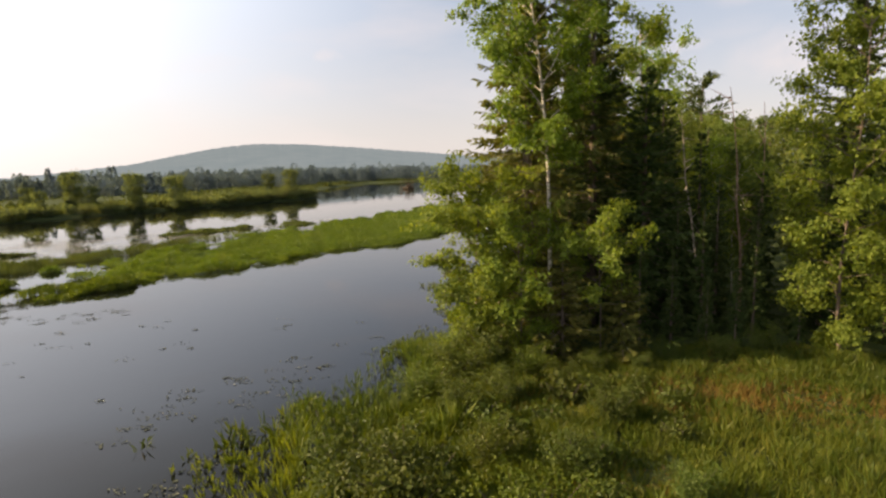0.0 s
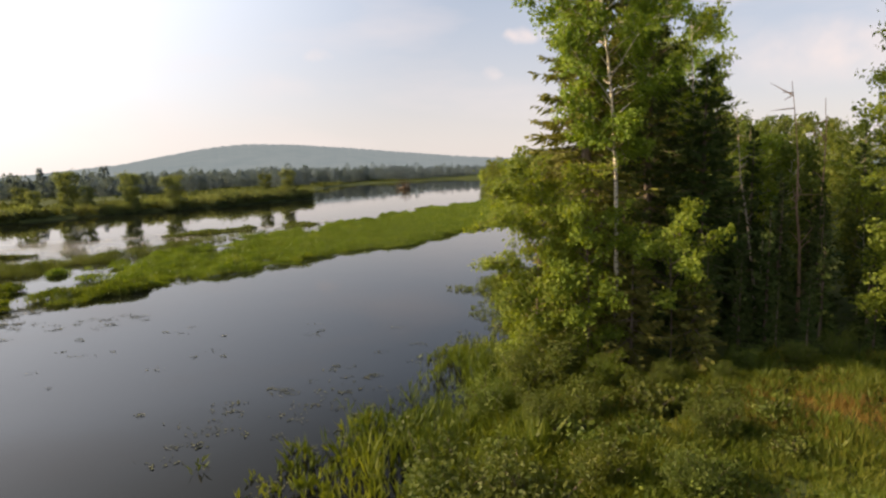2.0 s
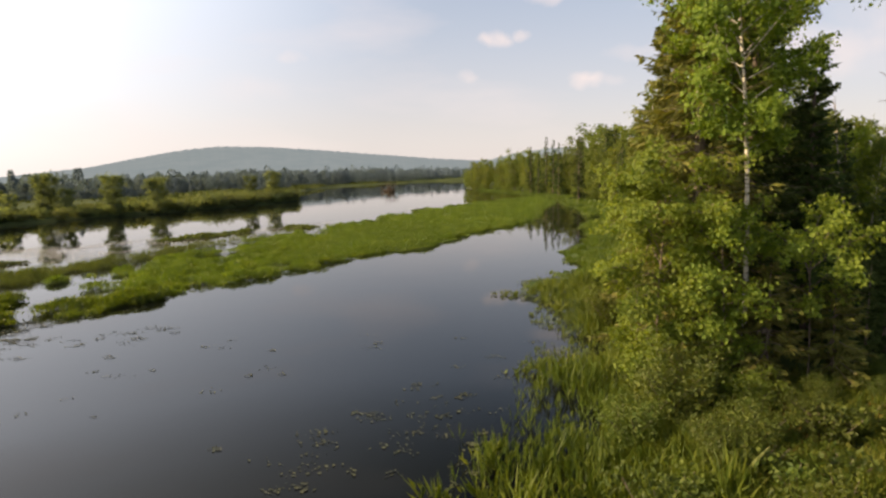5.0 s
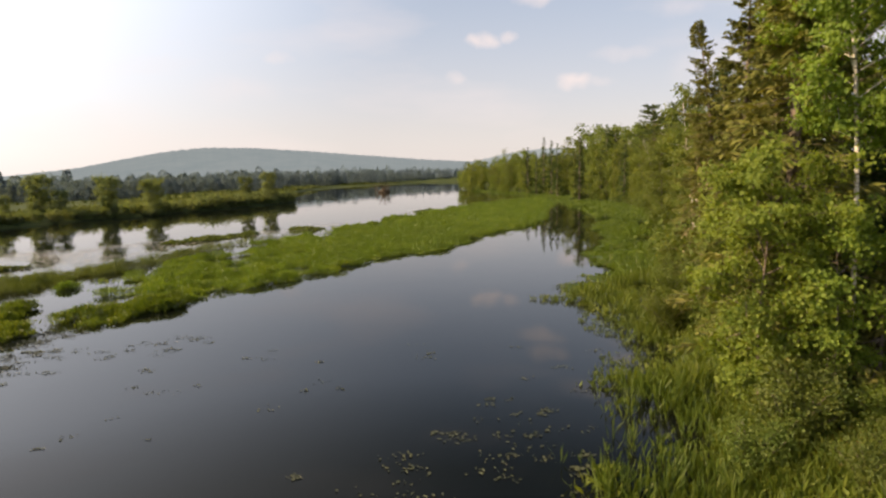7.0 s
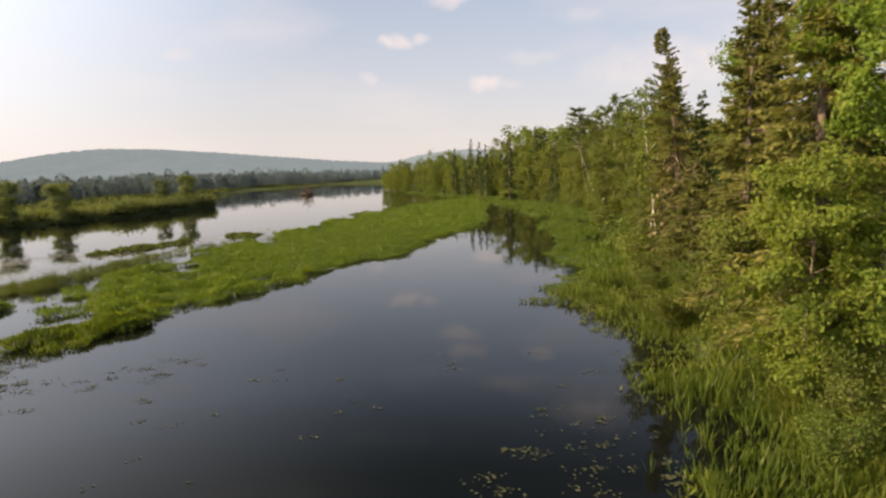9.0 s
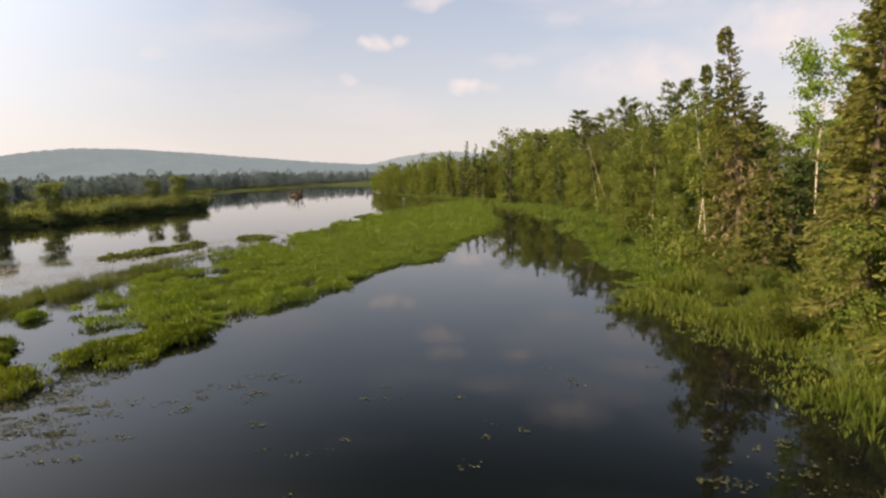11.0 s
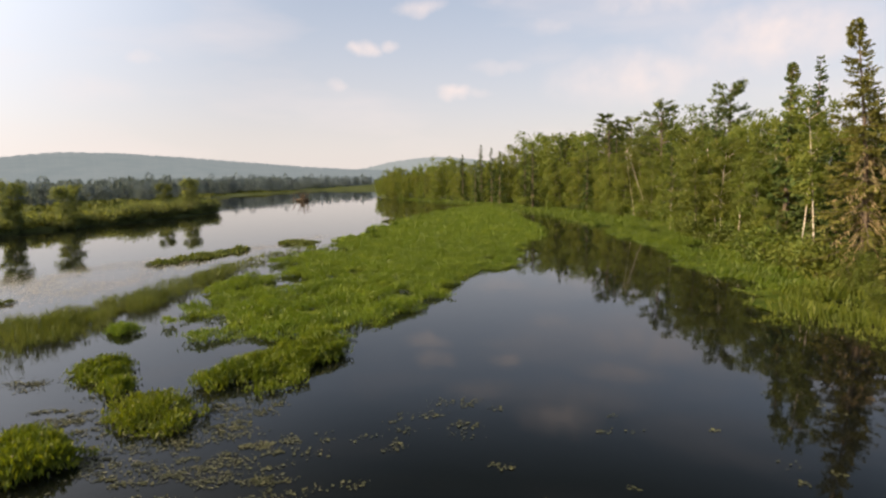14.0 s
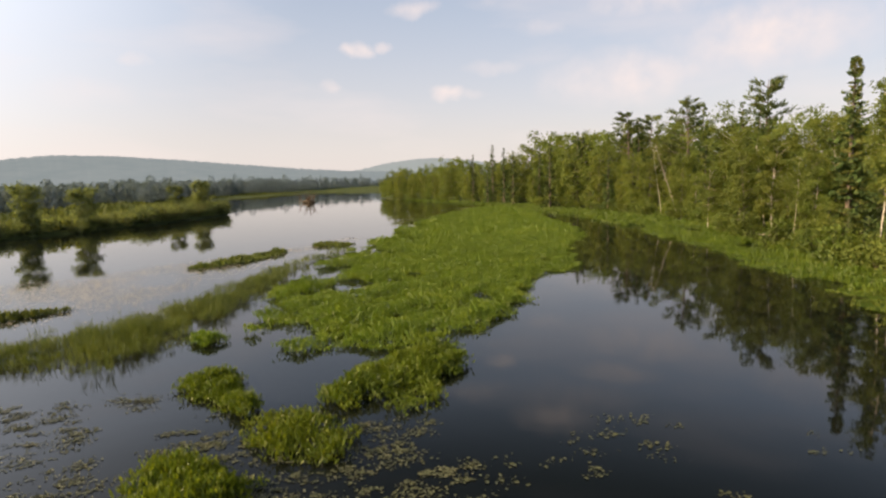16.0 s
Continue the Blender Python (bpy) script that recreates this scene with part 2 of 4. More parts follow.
GRASS_LEAF = foliage("grass_leaf", (0.053, 0.074, 0.010), (0.107, 0.128, 0.015), (0.190, 0.181, 0.034), 0.4, 0.6, 0.45)
REED_LEAF = foliage("reed_leaf", (0.036, 0.058, 0.009), (0.074, 0.102, 0.014), (0.150, 0.172, 0.029), 0.38, 0.5, 0.35, 0.25)
DRY_LEAF = foliage("dry_leaf", (0.115, 0.066, 0.019), (0.172, 0.106, 0.027), (0.228, 0.164, 0.043), 0.3, 0.7, 0.6)
FORB_LEAF = foliage("forb_leaf", (0.043, 0.068, 0.009), (0.088, 0.118, 0.014), (0.165, 0.186, 0.031), 0.38, 0.48, 0.5, 0.25)
PAD_LEAF = foliage("lily_leaf", (0.035, 0.042, 0.022), (0.066, 0.074, 0.036), (0.122, 0.128, 0.068), 0.0, 0.42, 0.6)
ALGAE = foliage("algae_film", (0.20, 0.19, 0.15), (0.28, 0.26, 0.21), (0.36, 0.33, 0.27), 0.0, 0.35, 0.5)
BIRCH_BARK = bark("birch_bark", (0.06, 0.05, 0.045), (0.5, 0.45, 0.38), 5.0, True)
DARK_BARK = bark("spruce_bark", (0.06, 0.045, 0.035), (0.17, 0.13, 0.1))
RED_WOOD = bark("reddish_dead_wood", (0.16, 0.10, 0.07), (0.36, 0.24, 0.16))
DEAD_WOOD = bark("dead_wood", (0.2, 0.17, 0.14), (0.42, 0.37, 0.31))
ROT_WOOD = bark("rusty_wood", (0.055, 0.04, 0.028), (0.14, 0.1, 0.062))
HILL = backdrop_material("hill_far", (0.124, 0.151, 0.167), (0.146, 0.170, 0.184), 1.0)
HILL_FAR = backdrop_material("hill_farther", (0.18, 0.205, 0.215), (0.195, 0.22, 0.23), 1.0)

# ---- mesh helpers ----
rng = np.random.default_rng(7)


def mesh_of(name, verts, faces, mat, smooth=False):
    """A mesh from arrays: verts (n, 3) and faces (m, k)."""
    verts, faces = np.asarray(verts, np.float32), np.asarray(faces, np.int32)
    me = bpy.data.meshes.new(name)
    k = faces.shape[1]
    me.vertices.add(len(verts))
    me.vertices.foreach_set("co", verts.ravel())
    me.loops.add(faces.size)
    me.loops.foreach_set("vertex_index", faces.ravel())
    me.polygons.add(len(faces))
    me.polygons.foreach_set("loop_start", np.arange(0, faces.size, k, dtype=np.int32))
    me.polygons.foreach_set("use_smooth", np.full(len(faces), smooth))
    me.update(calc_edges=True)
    me.validate()
    me.materials.append(mat)
    return me


def part(name, data, parent, label=""):
    ob = new(name, data)
    ob.parent = parent
    return tagged(ob, label)


def thing(name, at, label, category, group="", turn=0.0, size=1.0):
    ob = new(name)
    ob.matrix_basis = Matrix.LocRotScale(at, Euler((0, 0, turn)), (size,) * 3)
    return tagged(ob, label, category, group)


def unit(v):
    return v / np.maximum(np.linalg.norm(v, axis=-1, keepdims=True), 1e-9)


def blades(base, way, length, width, sag=0.0, facing=None):
    """Pointed leaves: one folded rhombus each, from base along way."""
    n = len(base)
    way = unit(way)
    side = unit(np.cross(way, rng.normal(size=(n, 3)) if facing is None else facing))
    fold = unit(np.cross(side, way))
    length, width = np.broadcast_to(length, n)[:, None], np.broadcast_to(width, n)[:, None]
    mid = base + way * length * 0.45
    tip = base + way * length - np.array([0, 0, 1.0]) * sag * length
    v = np.stack([base, mid + side * width / 2 + fold * width * 0.18, tip, mid - side * width / 2 + fold * width * 0.18], 1)
    return v.reshape(-1, 3), np.arange(4 * n).reshape(n, 4)


def tube(points, radii, sides=6):
    """A tapered limb along points."""
    pts, radii = np.asarray(points, float), np.asarray(radii, float)
    t = unit(np.gradient(pts, axis=0))
    a = unit(np.cross(t, np.array([0.31, 0.95, 0.05]) + 0 * t))
    b = np.cross(t, a)
    ang = np.linspace(0, 2 * np.pi, sides, endpoint=False)
    v = pts[:, None] + radii[:, None, None] * (a[:, None] * np.cos(ang)[None, :, None] + b[:, None] * np.sin(ang)[None, :, None])
    m = len(pts)
    i = np.arange((m - 1) * sides).reshape(m - 1, sides)
    j = np.roll(i, -1, 1)
    f = np.stack([i, j, j + sides, i + sides], -1).reshape(-1, 4)
    return v.reshape(-1, 3), f


def joined(pieces):
    vs, fs, n = [], [], 0
    for v, f in pieces:
        vs.append(v)
        fs.append(f + n)
        n += len(v)
    return np.concatenate(vs), np.concatenate(fs)


def inside(poly, x, y):
    poly = np.asarray(poly, float)
    hit = np.zeros(len(x), bool)
    for (x1, y1), (x2, y2) in zip(poly, np.roll(poly, -1, 0)):
        hit ^= ((y1 > y) != (y2 > y)) & (x < (x2 - x1) * (y - y1) / (y2 - y1 + 1e-12) + x1)
    return hit


def wobble(x, y, scale, seed=0.0):
    """Smooth noise in about -1..1 from a few crossed waves."""
    out = 0
    for k, (a, b, c) in enumerate(((1.0, 0.37, 0.3), (-0.61, 1.13, 1.7), (1.71, -1.23, 4.1), (2.9, 2.3, 2.2), (-3.7, 1.9, 5.3))):
        out = out + np.sin((a * x + b * y) * scale + c + seed * (k + 1)) / (1 + 0.5 * k)
    return out / 2.2

# ---- plan of the river ----
EAST = np.array([(-400, -60), (-60, -14), (0, -6.5), (9, -3.6), (12, -2.6), (15.5, -2.0), (18, -1.6), (21, -0.8), (26, 1.2), (31, 3.0), (38, 5.8), (46, 8.5),
                 (52, 10.5), (62, 14), (73, 18), (88, 20), (104, 21), (120, 19.5), (136, 18), (160, 12), (175, 7), (195, 2), (215, -4), (235, -5), (260, -2),
                 (290, 3), (330, 10), (460, 25), (470, -200), (6000, -3000)], float)
WEST = np.array([(-400, -200), (40, -78), (71, -68), (79, -67), (91, -63.5), (98, -58.5), (107, -56), (113, -52), (140, -45), (146, -46), (164, -53), (180, -62), (220, -68),
                 (282, -72), (335, -62), (400, -40), (455, -30), (465, 40), (6000, 100)], float)
OUTER = np.array([(4, -6.4), (9, -6.0), (11, -6.2), (13, -4.4), (15.5, -3.9), (17, -3.2), (18.2, -4.1), (19.8, -3.7), (21.3, -2.3), (24.3, -2.9), (27, -1.9), (29.3, -3.6), (30.3, -2.3),
                  (32, -2.4), (36, 0.8), (43.5, 1.5), (47, 3.4), (52, 5.2), (60, 6.2), (65, 7.2), (70, 9.6), (88, 11.8), (98, 11.5), (110, 12.5), (125, 14), (150, 10), (175, 3), (200, -1)], float)


def east(y):
    return np.interp(y, EAST[:, 0], EAST[:, 1])


def west(y):
    return np.interp(y, WEST[:, 0], WEST[:, 1])


def outer(y):
    return np.interp(y, OUTER[:, 0], OUTER[:, 1])


def height(x, y):
    """The ground's height: the river bed, the low banks and the rise behind them."""
    x, y = np.asarray(x, float), np.asarray(y, float)
    d = np.maximum(x - east(y), west(y) - x)
    land = np.clip(d * 0.28, -0.9, 0.55) + np.clip((d - 3) * 0.012, 0, 2.2)
    return land + 0.07 * wobble(x, y, 0.9) * np.clip(d + 0.5, 0, 1)


def spread(lo, hi, fine, a, b, n):
    """Grid lines: close together from a to b, and wider out to lo and hi."""
    left = a - np.geomspace(fine, a - lo, n)[::-1]
    right = b + np.geomspace(fine, hi - b, n)
    return np.concatenate([left, np.arange(a, b, fine), right])


def build_ground():
    xs, ys = spread(-4500, 4500, 1.4, -75, 45, 40), spread(-1500, 4800, 1.4, -5, 150, 50)
    gx, gy = np.meshgrid(xs, ys)
    v = np.stack([gx.ravel(), gy.ravel(), height(gx, gy).ravel()], 1)
    i = np.arange(len(v)).reshape(gx.shape)
    f = np.stack([i[:-1, :-1], i[:-1, 1:], i[1:, 1:], i[1:, :-1]], -1).reshape(-1, 4)
    tagged(new("ground", mesh_of("ground", v, f, TURF, True)), "low grassy river banks and flats under morning light", "ground", kind="structure")
    s = np.array([(-900, -500, 0), (600, -500, 0), (600, 600, 0), (-900, 600, 0)], float)
    tagged(new("water", mesh_of("water", s, np.array([[0, 1, 2, 3]]), WATER)), "still dark river water mirroring sky and trees", "water", kind="structure")


def build_hill(name, profile, near, far, mat, label, seed):
    """A wooded ridge far off, from bearings and heights in degrees."""
    az = np.arange(profile[0][0], profile[-1][0], 0.12)
    el = np.interp(az, *np.array(profile).T)
    el = np.convolve(np.pad(el, 8, mode="edge"), np.ones(17) / 17, "valid")
    rows = []
    for k, (dist, up) in enumerate(((near, 0.0), (near * 0.7 + far * 0.3, 0.45), (near * 0.35 + far * 0.65, 0.78), (far, 1.0), (far * 1.25, 0.6))):
        top = dist * np.tan(np.radians(el)) * up + 6 * (up > 0)
        top = top + (rng.normal(size=len(az)) * 0.0003 + 0.0005 * wobble(az * 6, az * 2.3 + k, 1.0, seed)) * dist * (up > 0.3)
        a = np.radians(az)
        rows.append(np.stack([np.sin(a) * dist - 10, np.cos(a) * dist, top], 1))
    v = np.concatenate(rows)
    i = np.arange(len(v)).reshape(len(rows), -1)
    f = np.stack([i[:-1, :-1], i[:-1, 1:], i[1:, 1:], i[1:, :-1]], -1).reshape(-1, 4)
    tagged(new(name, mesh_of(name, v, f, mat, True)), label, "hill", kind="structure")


build_ground()
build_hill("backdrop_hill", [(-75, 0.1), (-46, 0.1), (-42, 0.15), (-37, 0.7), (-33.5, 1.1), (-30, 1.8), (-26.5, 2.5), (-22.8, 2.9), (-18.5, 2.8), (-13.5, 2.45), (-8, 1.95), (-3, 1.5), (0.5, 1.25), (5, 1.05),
                             (14, 0.9), (40, 0.7)], 1700, 2600, HILL, "long wooded hill, a pale blue glow standing in for morning haze", 1.0)
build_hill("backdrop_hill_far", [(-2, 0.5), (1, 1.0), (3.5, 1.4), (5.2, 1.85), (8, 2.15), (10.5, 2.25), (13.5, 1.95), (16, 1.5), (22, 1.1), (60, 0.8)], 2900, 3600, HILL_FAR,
           "rounded far hill, haze painted in as a paler glow", 3.0)


# ---- trees ----
def grow_spruce(h, r, whorls=34, per=6, twigs=7, bare=0.06, droop=0.35, lean=0.0, wide=0.13, wooden=True, club=0.0, spray=0.6):
    """Arrays of a spruce: trunk, boughs and needle sprays."""
    zs = np.linspace(0, h, 9)
    sway = lean * (zs / h) ** 2
    trunk = tube(np.stack([sway, 0 * zs, zs], 1), np.linspace(0.016 * h, 0.01, 9), 7)
    wood, base, way, ln, wd = [], [], [], [], []
    for k in range(whorls):
        q0 = bare + (0.985 - bare) * (k / (whorls - 1)) ** 0.92
        for a in rng.uniform(0, 2 * np.pi, per if q0 < 0.85 else 4):
            q = float(np.clip(q0 + rng.normal(0, 0.45 / whorls), bare * 0.6, 0.99))
            z = q * h
            reach = r * (1 - q) ** 0.78 * (0.55 + 0.45 * min(1, (q - bare) * 9 + 0.5)) + 0.1
            l = reach * rng.choice([rng.uniform(0.4, 0.9), rng.uniform(0.8, 1.2)])
            d = np.array([math.cos(a), math.sin(a), 0])
            rise = 0.35 * (q - 0.35) - droop * (1 - q)
            s = np.linspace(0, 1, 4)
            p = np.array([lean * q * q, 0, z]) + d * (s * l)[:, None] + np.array([0, 0, 1]) * ((rise * s + 0.18 * s**3) * l)[:, None]
            if l > 0.45 and (wooden or not wood):
                wood.append(tube(p, np.linspace(0.012 + 0.008 * l, 0.004, 4), 3))
            m = max(3, int(twigs * (0.4 + l / r)))
            u = rng.uniform(0.15, 1.0, 2 * m)
            b = np.stack([np.interp(u, s, p[:, i]) for i in range(3)], 1)
            side = np.cross(d, (0, 0, 1)) * rng.choice([-1, 1], 2 * m)[:, None]
            w = side * rng.uniform(0.3, 1.0, (2 * m, 1)) + d * rng.uniform(0.4, 1.0, (2 * m, 1)) + np.array([0, 0, 1]) * rng.uniform(-0.9, 0.25, (2 * m, 1))
            base.append(b)
            way.append(w)
            ln.append(np.clip(0.5 * l * (1.15 - u), 0.16, spray) * rng.uniform(0.7, 1.3, 2 * m))
            wd.append(np.full(2 * m, wide) * rng.uniform(0.7, 1.3, 2 * m))
    if club:
        # the dense cone-laden knob at the very top
        m = 420
        u, a = rng.uniform(0, 1, m), rng.uniform(0, 6.28, m)
        out = club * np.sin(np.pi * np.clip(u * 0.8 + 0.15, 0, 1)) * rng.uniform(0.4, 1, m)
        base.append(np.stack([lean + np.cos(a) * out, np.sin(a) * out, h * 0.91 + u * h * 0.1], 1))
        way.append(np.stack([np.cos(a), np.sin(a), rng.uniform(-0.6, 0.6, m)], 1))
        ln.append(rng.uniform(0.12, 0.26, m))
        wd.append(rng.uniform(0.08, 0.14, m))
    base, way, ln, wd = np.concatenate(base), np.concatenate(way), np.concatenate(ln), np.concatenate(wd)
    return trunk, joined(wood), blades(base, way, ln, wd)


def grow_broadleaf(h, r, limbs=16, leaves=2600, leaf=0.14, start=0.25, lean=(0.0, 0.0), forks=5, clump=0.36, rise=0.75, bare=False):
    """Arrays of a birch, aspen or alder: trunk, limbs and leaves in clumps."""
    zs = np.linspace(0, h * 0.97, 10)
    q = zs / h
    bend = np.stack([lean[0] * q**1.3 + 0.012 * h * np.sin(q * 5 + rng.uniform(0, 6)), lean[1] * q**1.3 + 0.012 * h * np.cos(q * 4 + rng.uniform(0, 6)), zs], 1)
    bend[0, :2] = 0
    trunk = tube(bend, 0.0046 * h * (1 - q) ** 0.8 + 0.008, 8)
    wood, heads = [], []
    for k in range(limbs):
        f = start + (0.97 - start) * (k + rng.uniform(0, 0.8)) / limbs
        p0 = np.array([np.interp(f * h, zs, bend[:, i]) for i in range(3)])
        a = k * 2.4 + rng.uniform(-0.5, 0.5)
        full = math.sin(math.pi * min(1.0, 0.18 + 0.82 * (1 - f) / (1 - start))) ** 0.6
        l = r * (0.35 + 0.75 * full) * rng.uniform(0.75, 1.15)
        d = np.array([math.cos(a), math.sin(a), rise * rng.uniform(0.5, 1.2) * (0.5 + f)])
        s = np.linspace(0, 1, 5)
        p = p0 + (d * l) * s[:, None] + np.array([0, 0, -0.22 * l]) * (s**2)[:, None] + rng.normal(0, 0.03 * l, (5, 3)) * s[:, None]
        wood.append(tube(p, np.linspace(0.006 + 0.008 * l, 0.004, 5), 4))
        heads.append(p[-1])
        for _ in range(forks):
            u = rng.uniform(0.3, 1)
            b = np.array([np.interp(u, s, p[:, i]) for i in range(3)])
            e = b + unit(rng.normal(size=3) + d * 0.6) * l * rng.uniform(0.2, 0.5)
            if not bare:
                wood.append(tube(np.stack([b, (b + e) / 2 + rng.normal(0, 0.03, 3), e]), (0.008, 0.006, 0.003), 3))
            heads += [e, (b + e) / 2]
    heads = np.array(heads)
    pick = rng.integers(0, len(heads), leaves)
    size = rng.uniform(0.5, 1.25, len(heads))[pick][:, None]
    base = heads[pick] + np.clip(rng.normal(size=(leaves, 3)), -1.5, 1.5) * clump * size * np.array([1, 1, 0.7])
    way = rng.normal(size=(leaves, 3)) + np.array([0, 0, -0.5])
    ln = leaf * rng.uniform(0.7, 1.4, leaves)
    axis = np.stack([np.interp(base[:, 2], zs, bend[:, i]) for i in range(2)], 1)
    out = np.concatenate([unit(base[:, :2] - axis), np.full((leaves, 1), 0.55)], 1)
    return trunk, joined(wood), blades(base, way, ln, ln * 0.8, 0.1, unit(out) + rng.normal(0, 0.45, (leaves, 3)))


def grow_pine(h, r, tiers=11):
    """A white pine: long level boughs in open tiers with tufted ends."""
    zs = np.linspace(0, h, 8)
    trunk = tube(np.stack([0.02 * h * np.sin(zs / h * 3), 0 * zs, zs], 1), np.linspace(0.017 * h, 0.02, 8), 7)
    wood, base, way = [], [], []
    for k in range(tiers):
        q = 0.4 + 0.6 * k / tiers
        for a in rng.uniform(0, 2 * np.pi, 4):
            l = r * (1.15 - q) * rng.uniform(0.7, 1.4) + 0.4
            d = np.array([math.cos(a), math.sin(a), 0.12 + 0.35 * q])
            p = np.array([0, 0, q * h]) + d * l * np.linspace(0, 1, 4)[:, None]
            wood.append(tube(p, np.linspace(0.05, 0.012, 4), 4))
            m = 46
            u = rng.uniform(0.3, 1.05, (m, 1))
            base.append(np.array([0, 0, q * h]) + d * l * u + rng.normal(size=(m, 3)) * np.array([0.25, 0.25, 0.1]) * l * 0.45)
            way.append(d + rng.normal(size=(m, 3)) * 0.7 + np.array([0, 0, 0.5]))
    base, way = np.concatenate(base), np.concatenate(way)
    return trunk, joined(wood), blades(base, way, rng.uniform(0.3, 0.55, len(base)), 0.13)


def grow_bush(h, r, stems=9, leaves=900, leaf=0.1, clump=0.22):
    wood, heads = [], []
    for k in range(stems):
        a, l = rng.uniform(0, 2 * np.pi), h * rng.uniform(0.6, 1.0)
        out = r * rng.uniform(0.2, 1.0)
        s = np.linspace(0, 1, 4)
        p = np.stack([math.cos(a) * out * s**1.4, math.sin(a) * out * s**1.4, l * s], 1) + rng.normal(0, 0.04, (4, 3)) * s[:, None]
        wood.append(tube(p, np.linspace(0.02, 0.005, 4), 4))
        heads += [p[-1], p[2], (p[1] + p[2]) / 2 + rng.normal(0, 0.2 * r, 3), p[1] + rng.normal(0, 0.25 * r, 3)]
    heads = np.array(heads)
    heads[:, 2] = np.maximum(heads[:, 2], 0.15)
    pick = rng.integers(0, len(heads), leaves)
    base = heads[pick] + np.clip(rng.normal(size=(leaves, 3)), -1.6, 1.6) * clump * np.array([1.1, 1.1, 0.8])
    base[:, 2] = np.maximum(base[:, 2], 0.04)
    ln = leaf * rng.uniform(0.7, 1.4, leaves)
    return joined(wood), blades(base, rng.normal(size=(leaves, 3)) + np.array([0, 0, 0.4]), ln, ln * 0.55, 0.1, unit(base * np.array([1, 1, 0.5]) + np.array([0, 0, 0.3])) + rng.normal(0, 0.5, (leaves, 3)))


def tree_meshes(name, arrays, barkmat, leafmat):
    trunk, limbs, crown = arrays
    return mesh_of(name + "_trunk", *joined([trunk, limbs]), barkmat, True), mesh_of(name + "_crown", *crown, leafmat)


def dead_boughs(low=0.9, high=7.2, n=80):
    """Drooping bare boughs on the lower trunk of an old spruce."""
    pieces = []
    for _ in range(n):
        a, z, l = rng.uniform(0, 6.28), rng.uniform(low, high), rng.uniform(0.8, 2.1)
        d = np.array([math.cos(a), math.sin(a), -0.35])
        p = np.array([0, 0, z]) + d * l * np.linspace(0, 1, 4)[:, None] - np.array([0, 0, 0.35 * l]) * (np.linspace(0, 1, 4) ** 2)[:, None]
        pieces.append(tube(p, (0.022, 0.016, 0.012, 0.006), 3))
        m = 12
        u = rng.uniform(0.25, 1, m)
        b = np.stack([np.interp(u, np.linspace(0, 1, 4), p[:, i]) for i in range(3)], 1)
        pieces.append(blades(b, np.stack([rng.normal(0, 0.6, m), rng.normal(0, 0.6, m), np.full(m, -1.0)], 1), rng.uniform(0.15, 0.4, m), 0.07))
    return mesh_of("dead_bough", *joined(pieces), DEAD_NEEDLE)


def plant(meshes, name, x, y, label, category="tree", group="", size=1.0, turn=None, sink=0.05, dead=False):
    """A tree of shared meshes, standing on the ground."""
    turn = rng.uniform(0, 6.28) if turn is None else turn
    ob = thing(name, (x, y, float(height(x, y)) - sink), label, category, group, turn, size)
    for kind, me in zip(("trunk", "crown"), meshes):
        part(kind, me, ob)
    if dead:
        part("dead_bough", dead_boughs(), ob, "pale bare lower boughs hung with dead needles")
    return ob

# ---- hero trees by the shore ----
def birch_set(h, r, limbs, leaves, leaf, green=LIT_LEAF, **kw):
    return tree_meshes("birch", grow_broadleaf(h, r, limbs, leaves, leaf, **kw), BIRCH_BARK, green)


def spruce_set(h, r, old=False, **kw):
    return tree_meshes("spruce", grow_spruce(h, r, **kw), DARK_BARK, SPRUCE_OLD if old else SPRUCE_NEEDLE)


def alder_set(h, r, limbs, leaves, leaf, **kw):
    return tree_meshes("alder", grow_broadleaf(h, r, limbs, leaves, leaf, **kw), DARK_BARK, DULL_LEAF)


# alder_set's trees with the leaf colour lifted towards sunlight
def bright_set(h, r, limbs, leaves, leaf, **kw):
    return tree_meshes("alder", grow_broadleaf(h, r, limbs, leaves, leaf, **kw), DARK_BARK, LIT_LEAF)


BIRCH_TALL = "tall paper birch with white trunk and bright leaves"
SPRUCE_TALL = "tall dark spruce with drooping needle boughs"
SPRUCE_WORN = "old spruce with worn brownish boughs"
plant(birch_set(12.8, 2.0, 34, 30000, 0.088, start=0.44, lean=(-1.0, -0.2), forks=10, clump=0.15), "birch_tree", 1.6, 16.4, "leaning paper birch at the water's edge, sunlit leaves", turn=0.0)
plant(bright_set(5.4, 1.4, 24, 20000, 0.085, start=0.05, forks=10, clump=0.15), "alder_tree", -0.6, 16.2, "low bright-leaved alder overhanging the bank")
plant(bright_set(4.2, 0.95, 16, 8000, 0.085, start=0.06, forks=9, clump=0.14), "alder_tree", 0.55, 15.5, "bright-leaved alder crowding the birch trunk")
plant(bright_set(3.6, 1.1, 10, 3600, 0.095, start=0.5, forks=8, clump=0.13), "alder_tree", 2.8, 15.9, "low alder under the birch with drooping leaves")
